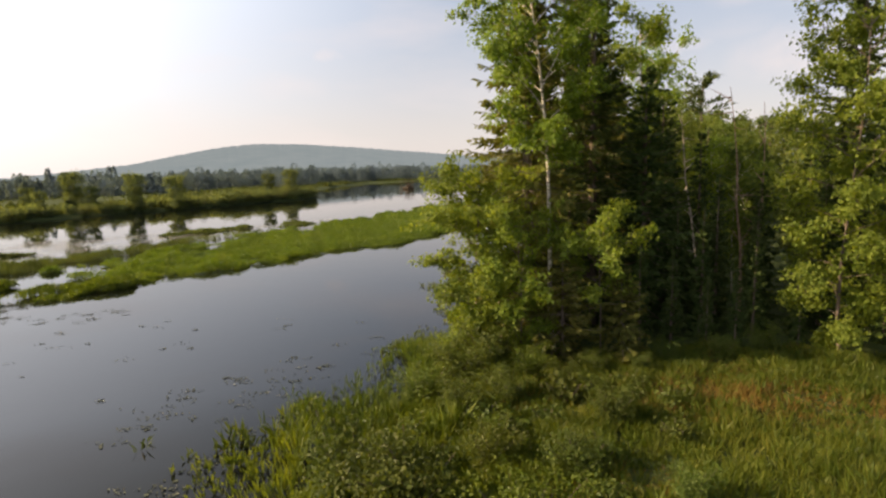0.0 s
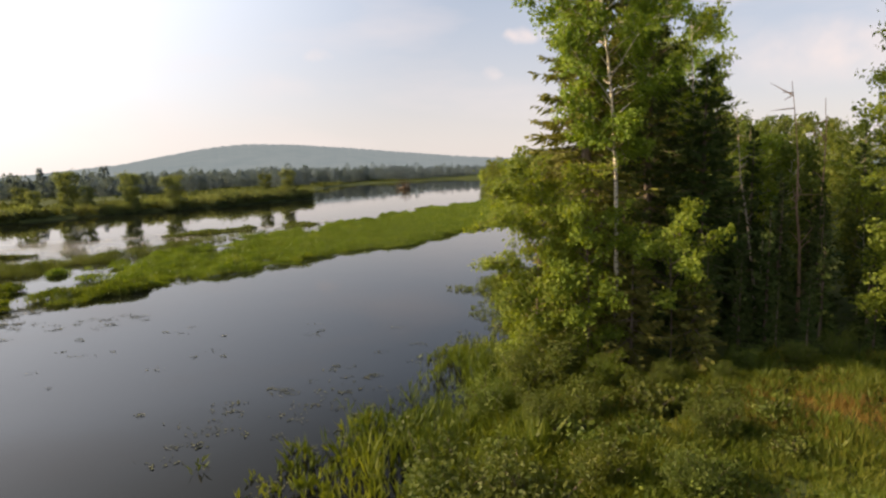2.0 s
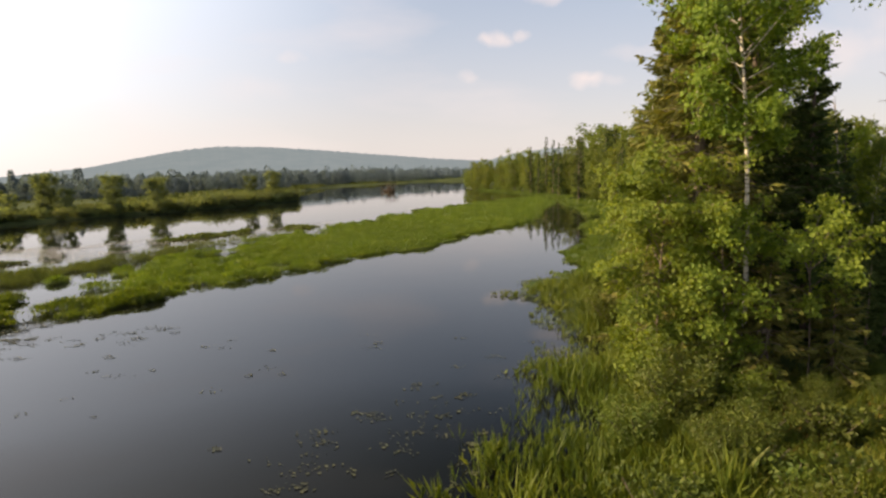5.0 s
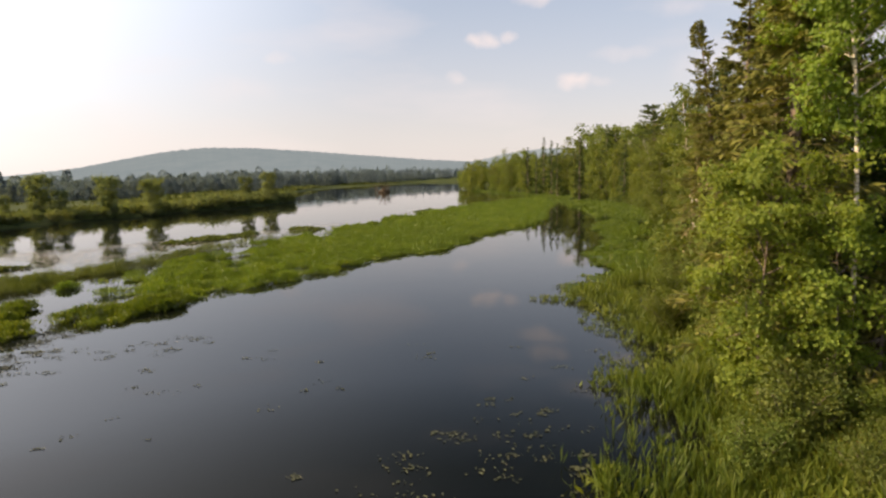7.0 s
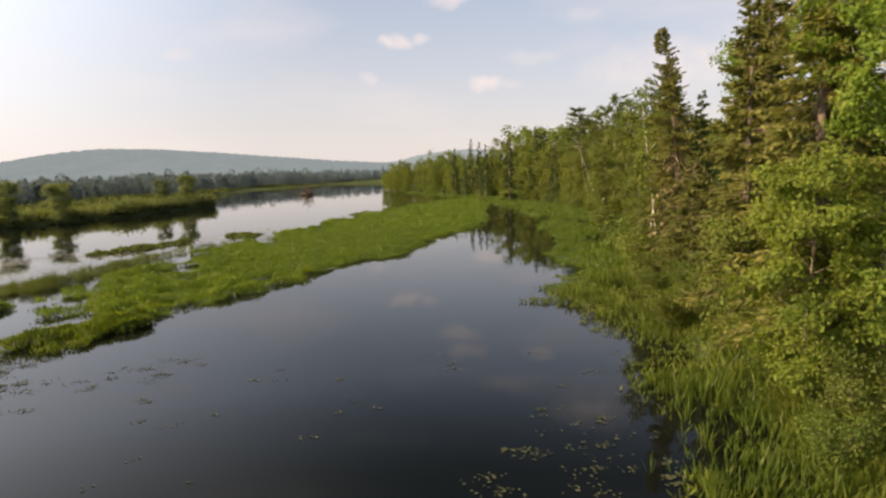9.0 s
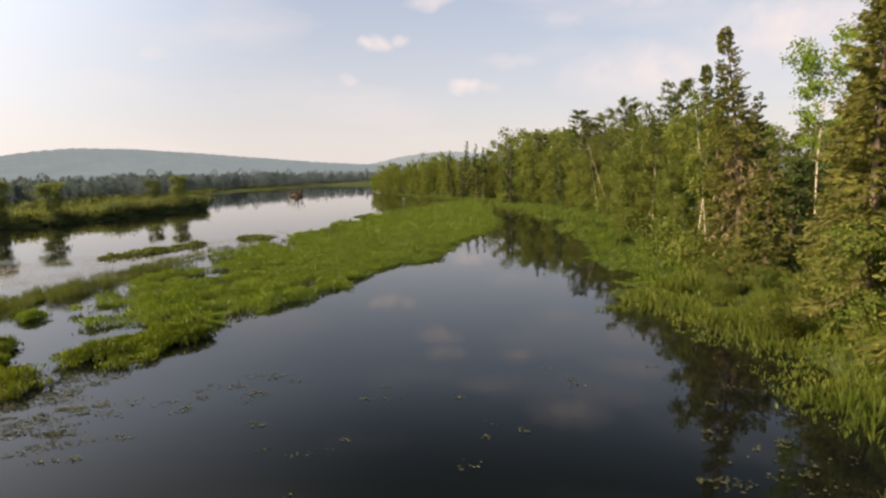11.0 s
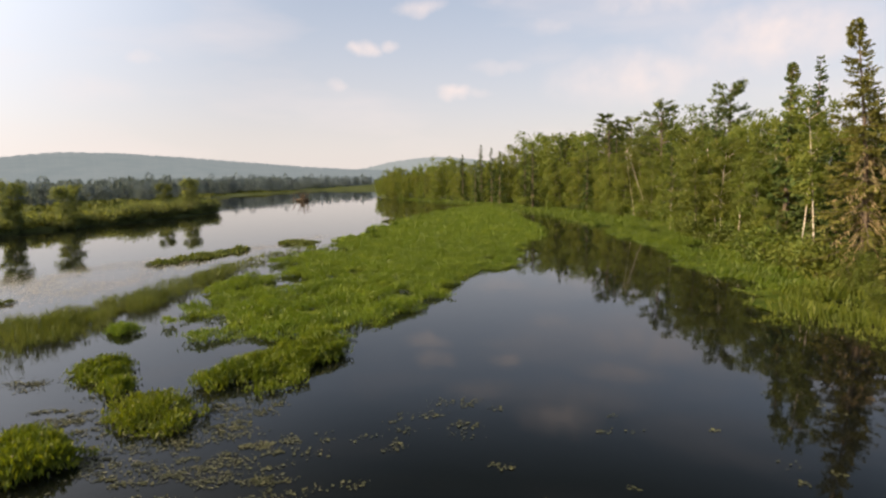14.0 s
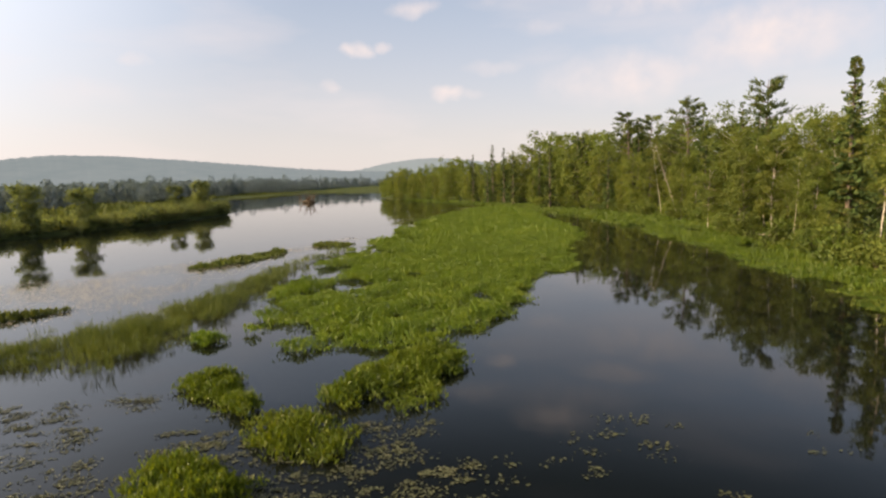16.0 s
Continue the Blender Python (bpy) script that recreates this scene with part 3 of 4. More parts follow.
# (x, y, height, reach of the boughs, worn)
SPRUCES = ((0.9, 17.9, 14.0, 2.7, True), (3.2, 19.9, 12.8, 2.1, False), (4.9, 19.8, 8.8, 1.9, False), (1.5, 21.6, 11.4, 2.0, True), (6.0, 21.8, 8.2, 1.8, False), (12.0, 20.6, 13.0, 1.9, False),
           (5.0, 25.6, 10.0, 2.2, True), (3.4, 23.4, 15.2, 2.4, True), (7.4, 28.6, 9.4, 1.9, False), (4.6, 30.0, 6.2, 1.9, True), (7.4, 31.8, 6.6, 1.8, False), (8.9, 36.6, 9.8, 1.7, False),
           (10.2, 42.0, 12.8, 1.5, False), (9.6, 39.6, 7.4, 1.7, False), (1.75, 15.7, 3.0, 1.3, True), (3.4, 15.9, 2.6, 1.2, True))
for x, y, h, r, old in SPRUCES:
    plant(spruce_set(h, r, old, whorls=int(3.8 * h), per=8, twigs=19 if y < 24 else 12, wide=0.08 if y < 24 else 0.11, spray=0.36 if y < 24 else 0.5, droop=0.5 if old else 0.35), "spruce_tree", x, y, SPRUCE_WORN if old else SPRUCE_TALL)
plant(spruce_set(12.8, 2.6, True, whorls=44, per=7, twigs=17, droop=0.6, wide=0.085, spray=0.4, club=0.3, lean=-1.3), "spruce_tree", 6.7, 34.8, "slender spruce with a cone-heavy top and bare lower boughs", turn=0.0, dead=True)
plant(spruce_set(13.0, 1.2, True, whorls=44, per=6, twigs=9, droop=0.5, wide=0.11, club=0.32), "spruce_tree", 12.1, 46.4, "slender spruce with a cone-heavy top")
plant(birch_set(11.0, 1.0, 20, 8000, 0.11, start=0.42, lean=(0.3, 0.2), forks=8, clump=0.2), "birch_tree", 5.6, 22.4, BIRCH_TALL)
plant(birch_set(6.2, 0.8, 12, 2400, 0.11, start=0.5, lean=(-0.4, 0.2), forks=7, clump=0.2), "birch_tree", 8.6, 23.4, BIRCH_TALL)
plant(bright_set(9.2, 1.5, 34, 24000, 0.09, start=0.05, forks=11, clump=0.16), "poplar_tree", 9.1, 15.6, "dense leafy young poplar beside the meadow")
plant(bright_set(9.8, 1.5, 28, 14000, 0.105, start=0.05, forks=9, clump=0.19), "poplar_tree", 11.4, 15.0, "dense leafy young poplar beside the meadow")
plant(birch_set(11.4, 1.5, 15, 4200, 0.13, start=0.58, lean=(-0.6, 0.3), forks=8, clump=0.2), "birch_tree", 8.0, 31.2, BIRCH_TALL)
plant(alder_set(3.6, 1.0, 14, 6000, 0.1, start=0.06), "alder_tree", 1.2, 21.3, "bright-leaved alder on the bank")

SLIM = [birch_set(9.0, 1.0, 12, 2400, 0.15, DULL_LEAF, start=0.42, lean=l, bare=True, forks=4, clump=0.25) for l in ((-1.3, 0.0), (0.5, 0.3))]
for k, (x, y, h) in enumerate(((7.3, 38.6, 9.6), (7.5, 39.8, 8.6), (12.9, 55.4, 8.2), (11.3, 50.4, 7.0), (20.6, 84.0, 9.5))):
    plant(SLIM[k % 2], "birch_tree", x, y, "slim white-stemmed birch at the forest edge", size=h / 9, turn=rng.uniform(-0.3, 0.3))

# ---- forest along the shore ----
KINDS = []
for k in range(3):
    KINDS.append(("birch_tree", birch_set(10, 1.75, 22, 4600, 0.19, DULL_LEAF, start=0.2, bare=True, forks=5, clump=0.34, lean=(rng.uniform(-0.8, 0.8), 0)), "paper birch in the shore forest", 10.0))
for k in range(4):
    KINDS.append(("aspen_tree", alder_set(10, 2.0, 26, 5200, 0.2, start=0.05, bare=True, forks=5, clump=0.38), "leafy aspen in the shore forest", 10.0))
for k in range(4):
    KINDS.append(("spruce_tree", spruce_set(10, 1.5, k == 3, whorls=30, per=6, twigs=6, wide=0.2, wooden=False), "dark pointed spruce in the shore forest", 10.0))
BACK = []
for k in range(5):
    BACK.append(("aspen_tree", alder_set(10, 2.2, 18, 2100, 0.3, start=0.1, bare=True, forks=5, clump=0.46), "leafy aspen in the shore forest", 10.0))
for k in range(3):
    BACK.append(("spruce_tree", spruce_set(10, 1.6, False, whorls=22, per=5, twigs=4, wide=0.26, wooden=False), "dark pointed spruce in the shore forest", 10.0))
PINES = [tree_meshes("pine", grow_pine(12, 3.0), DARK_BARK, PINE_NEEDLE) for _ in range(2)]
for x, y, h in ((28.0, 107, 16.4), (31.0, 104, 15.4), (25.5, 86, 15.8), (22.5, 67, 15.2), (24.5, 118, 13.0)):
    plant(PINES[int(h) % 2], "pine_tree", x, y, "white pine standing above the forest with level boughs", size=h / 12)
for x, y, h in ((17.0, 116, 13.2), (15.5, 150, 14.0), (12.5, 158, 12.4), (16.5, 137, 12.6), (12.0, 46.4, 13.2), (17.6, 64.6, 12.6), (16.0, 60.2, 11.6), (13.0, 146, 11.0), (16.2, 143, 13.2), (20.5, 131, 12.6), (21.5, 113.5, 14.0), (24.5, 97, 14.6), (22.6, 78, 14.0)):
    plant(KINDS[8][1], "spruce_tree", x, y, "dark pointed spruce in the shore forest", size=h / 10)


def forest():
    heroes = [(o.location.x, o.location.y) for o in scene.objects if o.parent is None and o.name.split('_tree')[0] in o.name and '_tree' in o.name]
    for row, (inland, low, high) in enumerate(((1.5, 6.5, 9.5), (4.5, 8.5, 12), (8.5, 10, 13.5), (13.5, 11, 14.5), (20, 11, 15))):
        y = 45.0 if row == 0 else 26.0
        while y < 292:
            y += (2.6 + 0.012 * y) * rng.uniform(0.7, 1.35) * (1.0 + 0.12 * row)
            slant = (east(y + 2) - east(y - 2)) / 4
            x = float(east(y)) + (inland + rng.normal(0, 0.9)) * math.sqrt(1 + slant * slant)
            h = rng.uniform(low * 0.84, high) * (0.82 if y > 150 else 1.0) * float(np.interp(y, (170, 290), (1.0, 0.6)))
            h *= 1.18 if rng.random() < 0.15 else 1.0
            if y < 46:
                h = min(h, 2.2 + 0.1 * math.hypot(x, y))
            elif x > 0.31 * y:
                h = min(h, 4.4 + 0.085 * math.hypot(x, y)) * rng.uniform(0.85, 1.0)
            if 44 < y < 64:
                h = min(h, 9.2)
            if (y < 46 and row < 2) or min(math.hypot(x - a, y - b) for a, b in heroes) < 1.5:
                continue
            deep = row > 2 or y > 105
            j = int(rng.choice([0, 1, 7, 8, 9, 10, 7, 8])) if y < 44 and not deep else int(rng.choice(8, p=[0.172] * 5 + [0.14 / 3] * 3)) if deep else int(rng.choice(11, p=[0.06] * 3 + [0.165] * 4 + [0.04] * 4))
            if deep and (y < 46 or (x > 0.3 * y and y < 80)):
                j = int(rng.choice([5, 6, 7, 5, 6, 1]))
            name, meshes, label, tall = (BACK if deep else KINDS)[j]
            plant(meshes, name, x, y, label, group="trees of the shore forest", size=h / tall)
    # young growth that hides the trunks down to the grass
    y = 36.0
    while y < 150:
        y += (1.9 + 0.014 * y) * rng.uniform(0.7, 1.3)
        name, meshes, label, tall = KINDS[int(rng.choice([0, 3, 4, 5, 6, 8, 3, 5]))]
        x = float(east(y)) + rng.uniform(0.5, 2.6)
        if min(math.hypot(x - a, y - b) for a, b in heroes) > 1.2:
            plant(meshes, name, x, y, "young leafy tree at the edge of the shore forest" if name != "spruce_tree" else "young dense fir at the edge of the shore forest", group="trees of the shore forest", size=rng.uniform(0.28, 0.55))
    # behind the meadow: a dark wall of spruces with a few birches, and young firs at its foot
    wall = [(7.6, 22.5, 7.2, 8), (9.2, 23.2, 7.4, 10), (10.6, 24.2, 6.8, 9), (12.6, 24.6, 6.6, 8), (9.4, 27, 7.8, 7), (14.5, 23, 7.2, 9), (15.2, 19, 8.2, 7), (13.6, 17.2, 7.6, 8),
            (16.5, 16, 8.4, 5), (11.6, 28.4, 7.8, 8), (14.5, 27.5, 7.6, 9), (17, 25, 8.4, 9), (18, 20, 8.8, 10), (16, 30, 8.6, 8), (19.5, 16, 8.8, 3), (7.2, 25.4, 7.6, 8),
            (13.0, 21.6, 6.2, 7), (11.0, 21.6, 5.6, 9), (9.0, 20.6, 5.2, 8), (7.4, 20.0, 5.6, 7)]
    young = [(6.4, 18.4, 4.2, 9), (8.0, 18.4, 3.4, 8), (9.8, 19.0, 4.6, 7), (11.4, 18.4, 4.2, 9), (12.8, 18.8, 5.0, 8), (5.2, 17.4, 3.0, 7), (4.2, 17.2, 3.4, 8), (7.0, 17.2, 2.4, 9),
            (10.0, 17.4, 3.0, 7), (2.4, 19.6, 5.0, 8), (14.4, 15.6, 5.0, 8), (5.9, 19.4, 4.4, 7), (7.1, 19.2, 4.8, 9), (8.4, 19.3, 4.2, 7), (9.2, 18.2, 3.0, 8), (10.6, 19.6, 4.8, 8),
            (12.0, 19.6, 4.6, 9), (6.2, 17.3, 2.2, 8), (8.8, 17.2, 2.0, 7), (11.2, 17.3, 2.2, 8)]
    wall = [(x, y, h * (0.78 if k % 4 == 1 else 0.92), (0, 1)[k // 4 % 2] if k % 4 == 1 else j) for k, (x, y, h, j) in enumerate(wall)]
    for x, y, h, j in wall + young:
        name, meshes, label, tall = KINDS[j]
        plant(meshes, name, x, y, label if h > 6 else "young dense fir in the shade of the forest", group="trees of the shore forest", size=h / tall)


forest()


# ---- bushes ----
def bush_meshes(h, r, mat, **kw):
    wood, crown = grow_bush(h, r, **kw)
    return mesh_of("bush_stems", *wood, DARK_BARK, True), mesh_of("bush_leaves", *crown, mat)


def plant_bush(meshes, x, y, label, group, size=1.0):
    ob = thing("bush", (x, y, max(0.0, float(height(x, y))) - 0.03), label, "bush", group, rng.uniform(0, 6.28), size)
    part("stem", meshes[0], ob)
    part("crown", meshes[1], ob)


BUSH_NEAR = [bush_meshes(1.5, 1.0, (WILLOW_LEAF, FORB_LEAF, WILLOW_LEAF)[k], stems=18, leaves=5400, leaf=0.08, clump=0.16) for k in range(3)]
BUSH_BANK = [bush_meshes(1.9, 1.5, BANK_LEAF_HAZED, stems=11, leaves=460, leaf=0.34, clump=0.34) for k in range(3)]
BUSH_FAR = [bush_meshes(1.8, 1.3, (WILLOW_LEAF, DULL_LEAF, WILLOW_LEAF)[k], stems=9, leaves=700, leaf=0.24, clump=0.32) for k in range(3)]
for x, y, s in ((-2.6, 9.0, 1.0), (-1.4, 8.2, 1.0), (-1.1, 14.3, 0.9), (-0.2, 14.8, 1.0), (0.8, 14.4, 0.6), (-2.0, 13.5, 0.75), (1.6, 13.6, 0.5), (0.2, 12.8, 0.6), (2.6, 14.9, 0.4), (3.6, 14.6, 0.4),
                (-0.9, 12.2, 0.65), (-0.5, 17.8, 0.7), (0.3, 19.9, 0.7), (1.4, 20.9, 0.8), (1.4, 9.6, 0.6), (2.4, 11.6, 0.6), (4.6, 15.6, 0.45), (6.2, 16.2, 0.45), (7.6, 16.6, 0.5), (3.0, 8.6, 0.5),
                (0.4, 7.2, 0.8), (-0.2, 9.9, 0.6)):
    plant_bush(BUSH_NEAR[int(rng.integers(0, 3))], x, y, "leafy waist-high bush on the grassy bank", "bushes on the bank", s)
BUSH_LOW = [bush_meshes(0.62, 0.5, WILLOW_LEAF, stems=12, leaves=620, leaf=0.12, clump=0.12) for k in range(3)]
for x, y in ((0.4, 10.8), (1.2, 11.4), (2.0, 10.4), (2.7, 12.6), (3.4, 13.4), (1.0, 12.6), (0.1, 11.7), (3.2, 10.9), (4.2, 12.2), (2.2, 13.2), (-0.8, 10.8), (-1.6, 11.0), (1.6, 8.4), (-2.0, 7.4), (-0.8, 6.9)):
    plant_bush(BUSH_LOW[int(rng.integers(0, 3))], x + rng.normal(0, 0.4), y + rng.normal(0, 0.4), "low leafy shrub among the meadow grass", "low shrubs in the meadow", rng.uniform(0.65, 1.05))
y = 22.0
while y < 210:
    y += (1.5 + 0.01 * y) * rng.uniform(0.6, 1.3)
    plant_bush((BUSH_NEAR if y < 34 else BUSH_FAR)[int(rng.integers(0, 3))], float(east(y)) + rng.uniform(-0.4, 2.2), y, "green bush at the forest's foot", "bushes along the shore", rng.uniform(0.6, 1.3))

# ---- the far bank ----
y = 52.0
while y < 150:
    y += rng.uniform(0.8, 1.7)
    for back in (0.6, 3.0, 6.0):
        plant_bush(BUSH_BANK[int(rng.choice(3, p=(0.45, 0.35, 0.2)))], float(west(y)) - back - rng.uniform(0, 2), y, "bush on the low river bank, its green greyed by painted haze", "bushes on the far bank", rng.uniform(0.5, 0.9) * (1 - 0.03 * back) * float(np.interp(y, (92, 118, 150), (1.0, 1.45, 1.2))))
SMALL = [tree_meshes("alder", grow_broadleaf(6, 1.5, 20, 6500, 0.2, start=0.03, bare=True, forks=6, clump=0.36), DARK_BARK, BANK_LEAF_HAZED) for _ in range(2)]
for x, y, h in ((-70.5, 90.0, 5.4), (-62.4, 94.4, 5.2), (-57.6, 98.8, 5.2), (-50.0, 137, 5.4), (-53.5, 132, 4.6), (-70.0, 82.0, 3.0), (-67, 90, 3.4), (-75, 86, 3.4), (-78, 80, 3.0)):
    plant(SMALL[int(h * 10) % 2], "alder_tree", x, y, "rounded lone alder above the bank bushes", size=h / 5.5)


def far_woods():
    """Woods beyond the flats: hundreds of small simple trees in one object."""
    line = np.array([(-180, 30), (-128, 100), (-104, 160), (-90, 225), (-88, 300), (-72, 380), (-45, 455), (20, 500), (90, 470)], float)
    leg = np.concatenate([[0], np.cumsum(np.hypot(*np.diff(line, axis=0).T))])
    base, way, ln, wd = [], [], [], []
    for row in range(4):
        s = 0.0
        while s < leg[-1]:
            s += rng.uniform(2.0, 4.2) + 0.6 * row
            x, y = np.interp(s, leg, line[:, 0]), np.interp(s, leg, line[:, 1])
            t = unit(np.array([np.interp(s + 5, leg, line[:, 0]) - x, np.interp(s + 5, leg, line[:, 1]) - y]) + 1e-6)
            x, y = x - t[1] * row * 8 + rng.normal(0, 2), y + t[0] * row * 8 + rng.normal(0, 2)
            h = rng.uniform(0.8, 1.2) * float(np.interp(s, (0, 120, 300, 480), (3.6, 4.8, 6.8, 8.4))) + 0.5 * row + 0.9 * max(0, wobble(np.array(s), np.array(0.0), 0.05)) + (2.2 if rng.random() < 0.06 else 0)
            conifer = rng.random() < 0.45
            n = 360
            q = rng.uniform(0.05, 1, n)
            rad = (1.8 * (1 - q) + 0.12) if conifer else 2.4 * np.sin(np.pi * np.clip(q * 0.85 + 0.12, 0, 1)) ** 0.6
            a = rng.uniform(0, 2 * np.pi, n)
            rr = rad * rng.uniform(0.5, 1.0, n)
            base.append(np.stack([x + np.cos(a) * rr, y + np.sin(a) * rr, 0.5 + q * h], 1))
            way.append(np.stack([np.cos(a), np.sin(a), rng.uniform(-0.4, 0.8, n)], 1) + rng.normal(0, 0.4, (n, 3)))
            ln.append(rng.uniform(0.4, 0.78, n))
            wd.append(rng.uniform(0.33, 0.6, n))
    v, f = blades(np.concatenate(base), np.concatenate(way), np.concatenate(ln), np.concatenate(wd))
    tagged(new("far_woods", mesh_of("far_woods", v, f, HAZED_LEAF)), "mixed woods beyond the flats, haze painted into their bluish leaves", "woods", kind="stuff")


far_woods()


def far_flats():
    """Coarse grass and low scrub on the flats behind the far bank."""
    n = 16000
    y = rng.uniform(45, 400, n)
    x = west(y) - rng.exponential(22.0, n) - 2.0
    ok = (wobble(x, y, 0.06, 2.0) > -0.5) & (x > -190)
    x, y = x[ok], y[ok]
    n = len(x)
    b = np.stack([x, y, height(x, y)], 1)
    w = np.stack([rng.normal(0, 0.5, n), rng.normal(0, 0.5, n), np.ones(n)], 1)
    big = np.where(wobble(x, y, 0.15, 4.0) > 0.45, 1.5, 0.7)
    v, f = blades(b, w, big * rng.uniform(0.6, 1.3, n), big * rng.uniform(0.5, 0.9, n))
    tagged(new("far_scrub", mesh_of("far_scrub", v, f, PINE_NEEDLE)), "coarse grass and low scrub on the flats behind the far bank", "scrub", kind="stuff")


far_flats()

# ---- marsh, reeds and grass ----
MARSH = [(-28.8, 36.4), (-28.1, 32.4), (-27.1, 30.9), (-25.4, 31.2), (-24.4, 32.2), (-23.4, 31.6), (-22.2, 31.4), (-20.0, 30.8), (-19.3, 32.4), (-17.4, 34.4), (-15.4, 37), (-13.9, 40.6), (-11.6, 45), (-9, 46), (-7, 50.6), (-4.2, 58), (-1, 63), (1.8, 68.8), (4.2, 77), (6.5, 92),
         (10, 104), (12, 116), (12, 130), (6, 130), (-1, 118), (-6, 107), (-11.5, 97), (-15, 87), (-17, 80), (-19.6, 72), (-21.6, 65), (-24.6, 57), (-26.6, 50), (-27.2, 45), (-28.6, 40)]
SEDGE = [(-46, 34), (-40, 31.5), (-35.2, 31.4), (-32.4, 31.6), (-30.7, 32.4), (-30.0, 33.8), (-28.8, 37), (-27.4, 45), (-26.4, 52), (-24.4, 57.5), (-22, 64.5), (-23.2, 65), (-26.2, 58.2), (-28.4, 53), (-30.4, 47), (-32.0, 42), (-33.8, 38), (-37, 36), (-46, 36)]


def oval(cx, cy, a, b, turn=0.0, n=26, rough=0.12):
    """An uneven oval outline."""
    t = np.linspace(0, 2 * np.pi, n, endpoint=False)
    k = 1 + rough * wobble(np.cos(t) * 2, np.sin(t) * 2, 1.6, cx + cy)
    x, y = a * np.cos(t) * k, b * np.sin(t) * k
    c, s = math.cos(radians(turn)), math.sin(radians(turn))
    return np.stack([cx + c * x - s * y, cy + s * x + c * y], 1)


def scatter(poly, per_m2, edge=0.25, gaps=None, seed=0.0):
    """Random spots in an outline, its edge made uneven."""
    poly = np.asarray(poly, float)
    lo, hi = poly.min(0) - 0.5, poly.max(0) + 0.5
    n = int(per_m2 * np.prod(hi - lo))
    x, y = rng.uniform(lo[0], hi[0], n), rng.uniform(lo[1], hi[1], n)
    ok = inside(poly, x + edge * wobble(x, y, 2.3, seed), y + edge * wobble(y, x, 2.1, seed + 2))
    if gaps is not None:
        ok &= wobble(x, y, 0.55, seed + 5) > -gaps
    return x[ok], y[ok]


def rim(poly, x, y):
    """The distance of spots from an outline."""
    poly = np.asarray(poly, float)
    best = np.full(len(x), 1e9)
    for (x1, y1), (x2, y2) in zip(poly, np.roll(poly, -1, 0)):
        dx, dy = x2 - x1, y2 - y1
        t = np.clip(((x - x1) * dx + (y - y1) * dy) / (dx * dx + dy * dy + 1e-9), 0, 1)
        best = np.minimum(best, np.hypot(x - x1 - t * dx, y - y1 - t * dy))
    return best


def tufts(x, y, z, tall, wide, leaves, spread_=0.05, tilt=0.3, sag=0.1, lift=0.0):
    """Several leaves out of each spot."""
    tall = np.repeat(np.broadcast_to(tall, len(x)), leaves)
    x, y, z = np.repeat(x, leaves), np.repeat(y, leaves), np.repeat(z, leaves)
    n = len(x)
    b = np.stack([x + rng.normal(0, spread_, n), y + rng.normal(0, spread_, n), z], 1)
    w = np.stack([rng.normal(0, tilt, n), rng.normal(0, tilt, n), np.ones(n)], 1)
    tall = tall * np.maximum(0.3, 0.9 + 0.45 * wobble(x, y, 1.3, 8.0) + 0.35 * wobble(x, y, 3.4, 2.0))
    if lift:
        # leaf blades held up on stalks, with some low ones below
        up = rng.uniform(0.0, lift, n) * tall
        b[:, 2] += up
        return blades(b, w, (tall - up) * rng.uniform(0.5, 1.15, n), wide * rng.uniform(0.7, 1.3, n), sag)
    return blades(b, w, tall * rng.uniform(0.55, 1.3, n), wide * rng.uniform(0.7, 1.3, n), sag)


def mat_sheet(poly, z, gaps=None, edge=0.2, step=0.5, seed=0.0):
    """The low tangle of stalks under the leaves."""
    poly = np.asarray(poly, float)
    lo, hi = poly.min(0) - 0.5, poly.max(0) + 0.5
    xs, ys = np.arange(lo[0], hi[0], step), np.arange(lo[1], hi[1], step)
    gx, gy = np.meshgrid(xs, ys)
    ok = inside(poly, (gx + edge * wobble(gx, gy, 2.3, seed)).ravel(), (gy + edge * wobble(gy, gx, 2.1, seed + 2)).ravel()).reshape(gx.shape)
    if gaps is not None:
        ok &= wobble(gx, gy, 0.55, seed + 5) > 0.12 - gaps
    zz = z * (0.7 + 0.6 * wobble(gx, gy, 1.7, 3.0))
    v = np.stack([gx.ravel(), gy.ravel(), np.maximum(zz, 0.02).ravel()], 1)
    v[:, :2] += rng.normal(0, step * 0.2, (len(v), 2))
    i = np.arange(len(v)).reshape(gx.shape)
    cell = ok[:-1, :-1] & ok[:-1, 1:] & ok[1:, 1:] & ok[1:, :-1]
    f = np.stack([i[:-1, :-1], i[:-1, 1:], i[1:, 1:], i[1:, :-1]], -1)[cell]
    return v, f


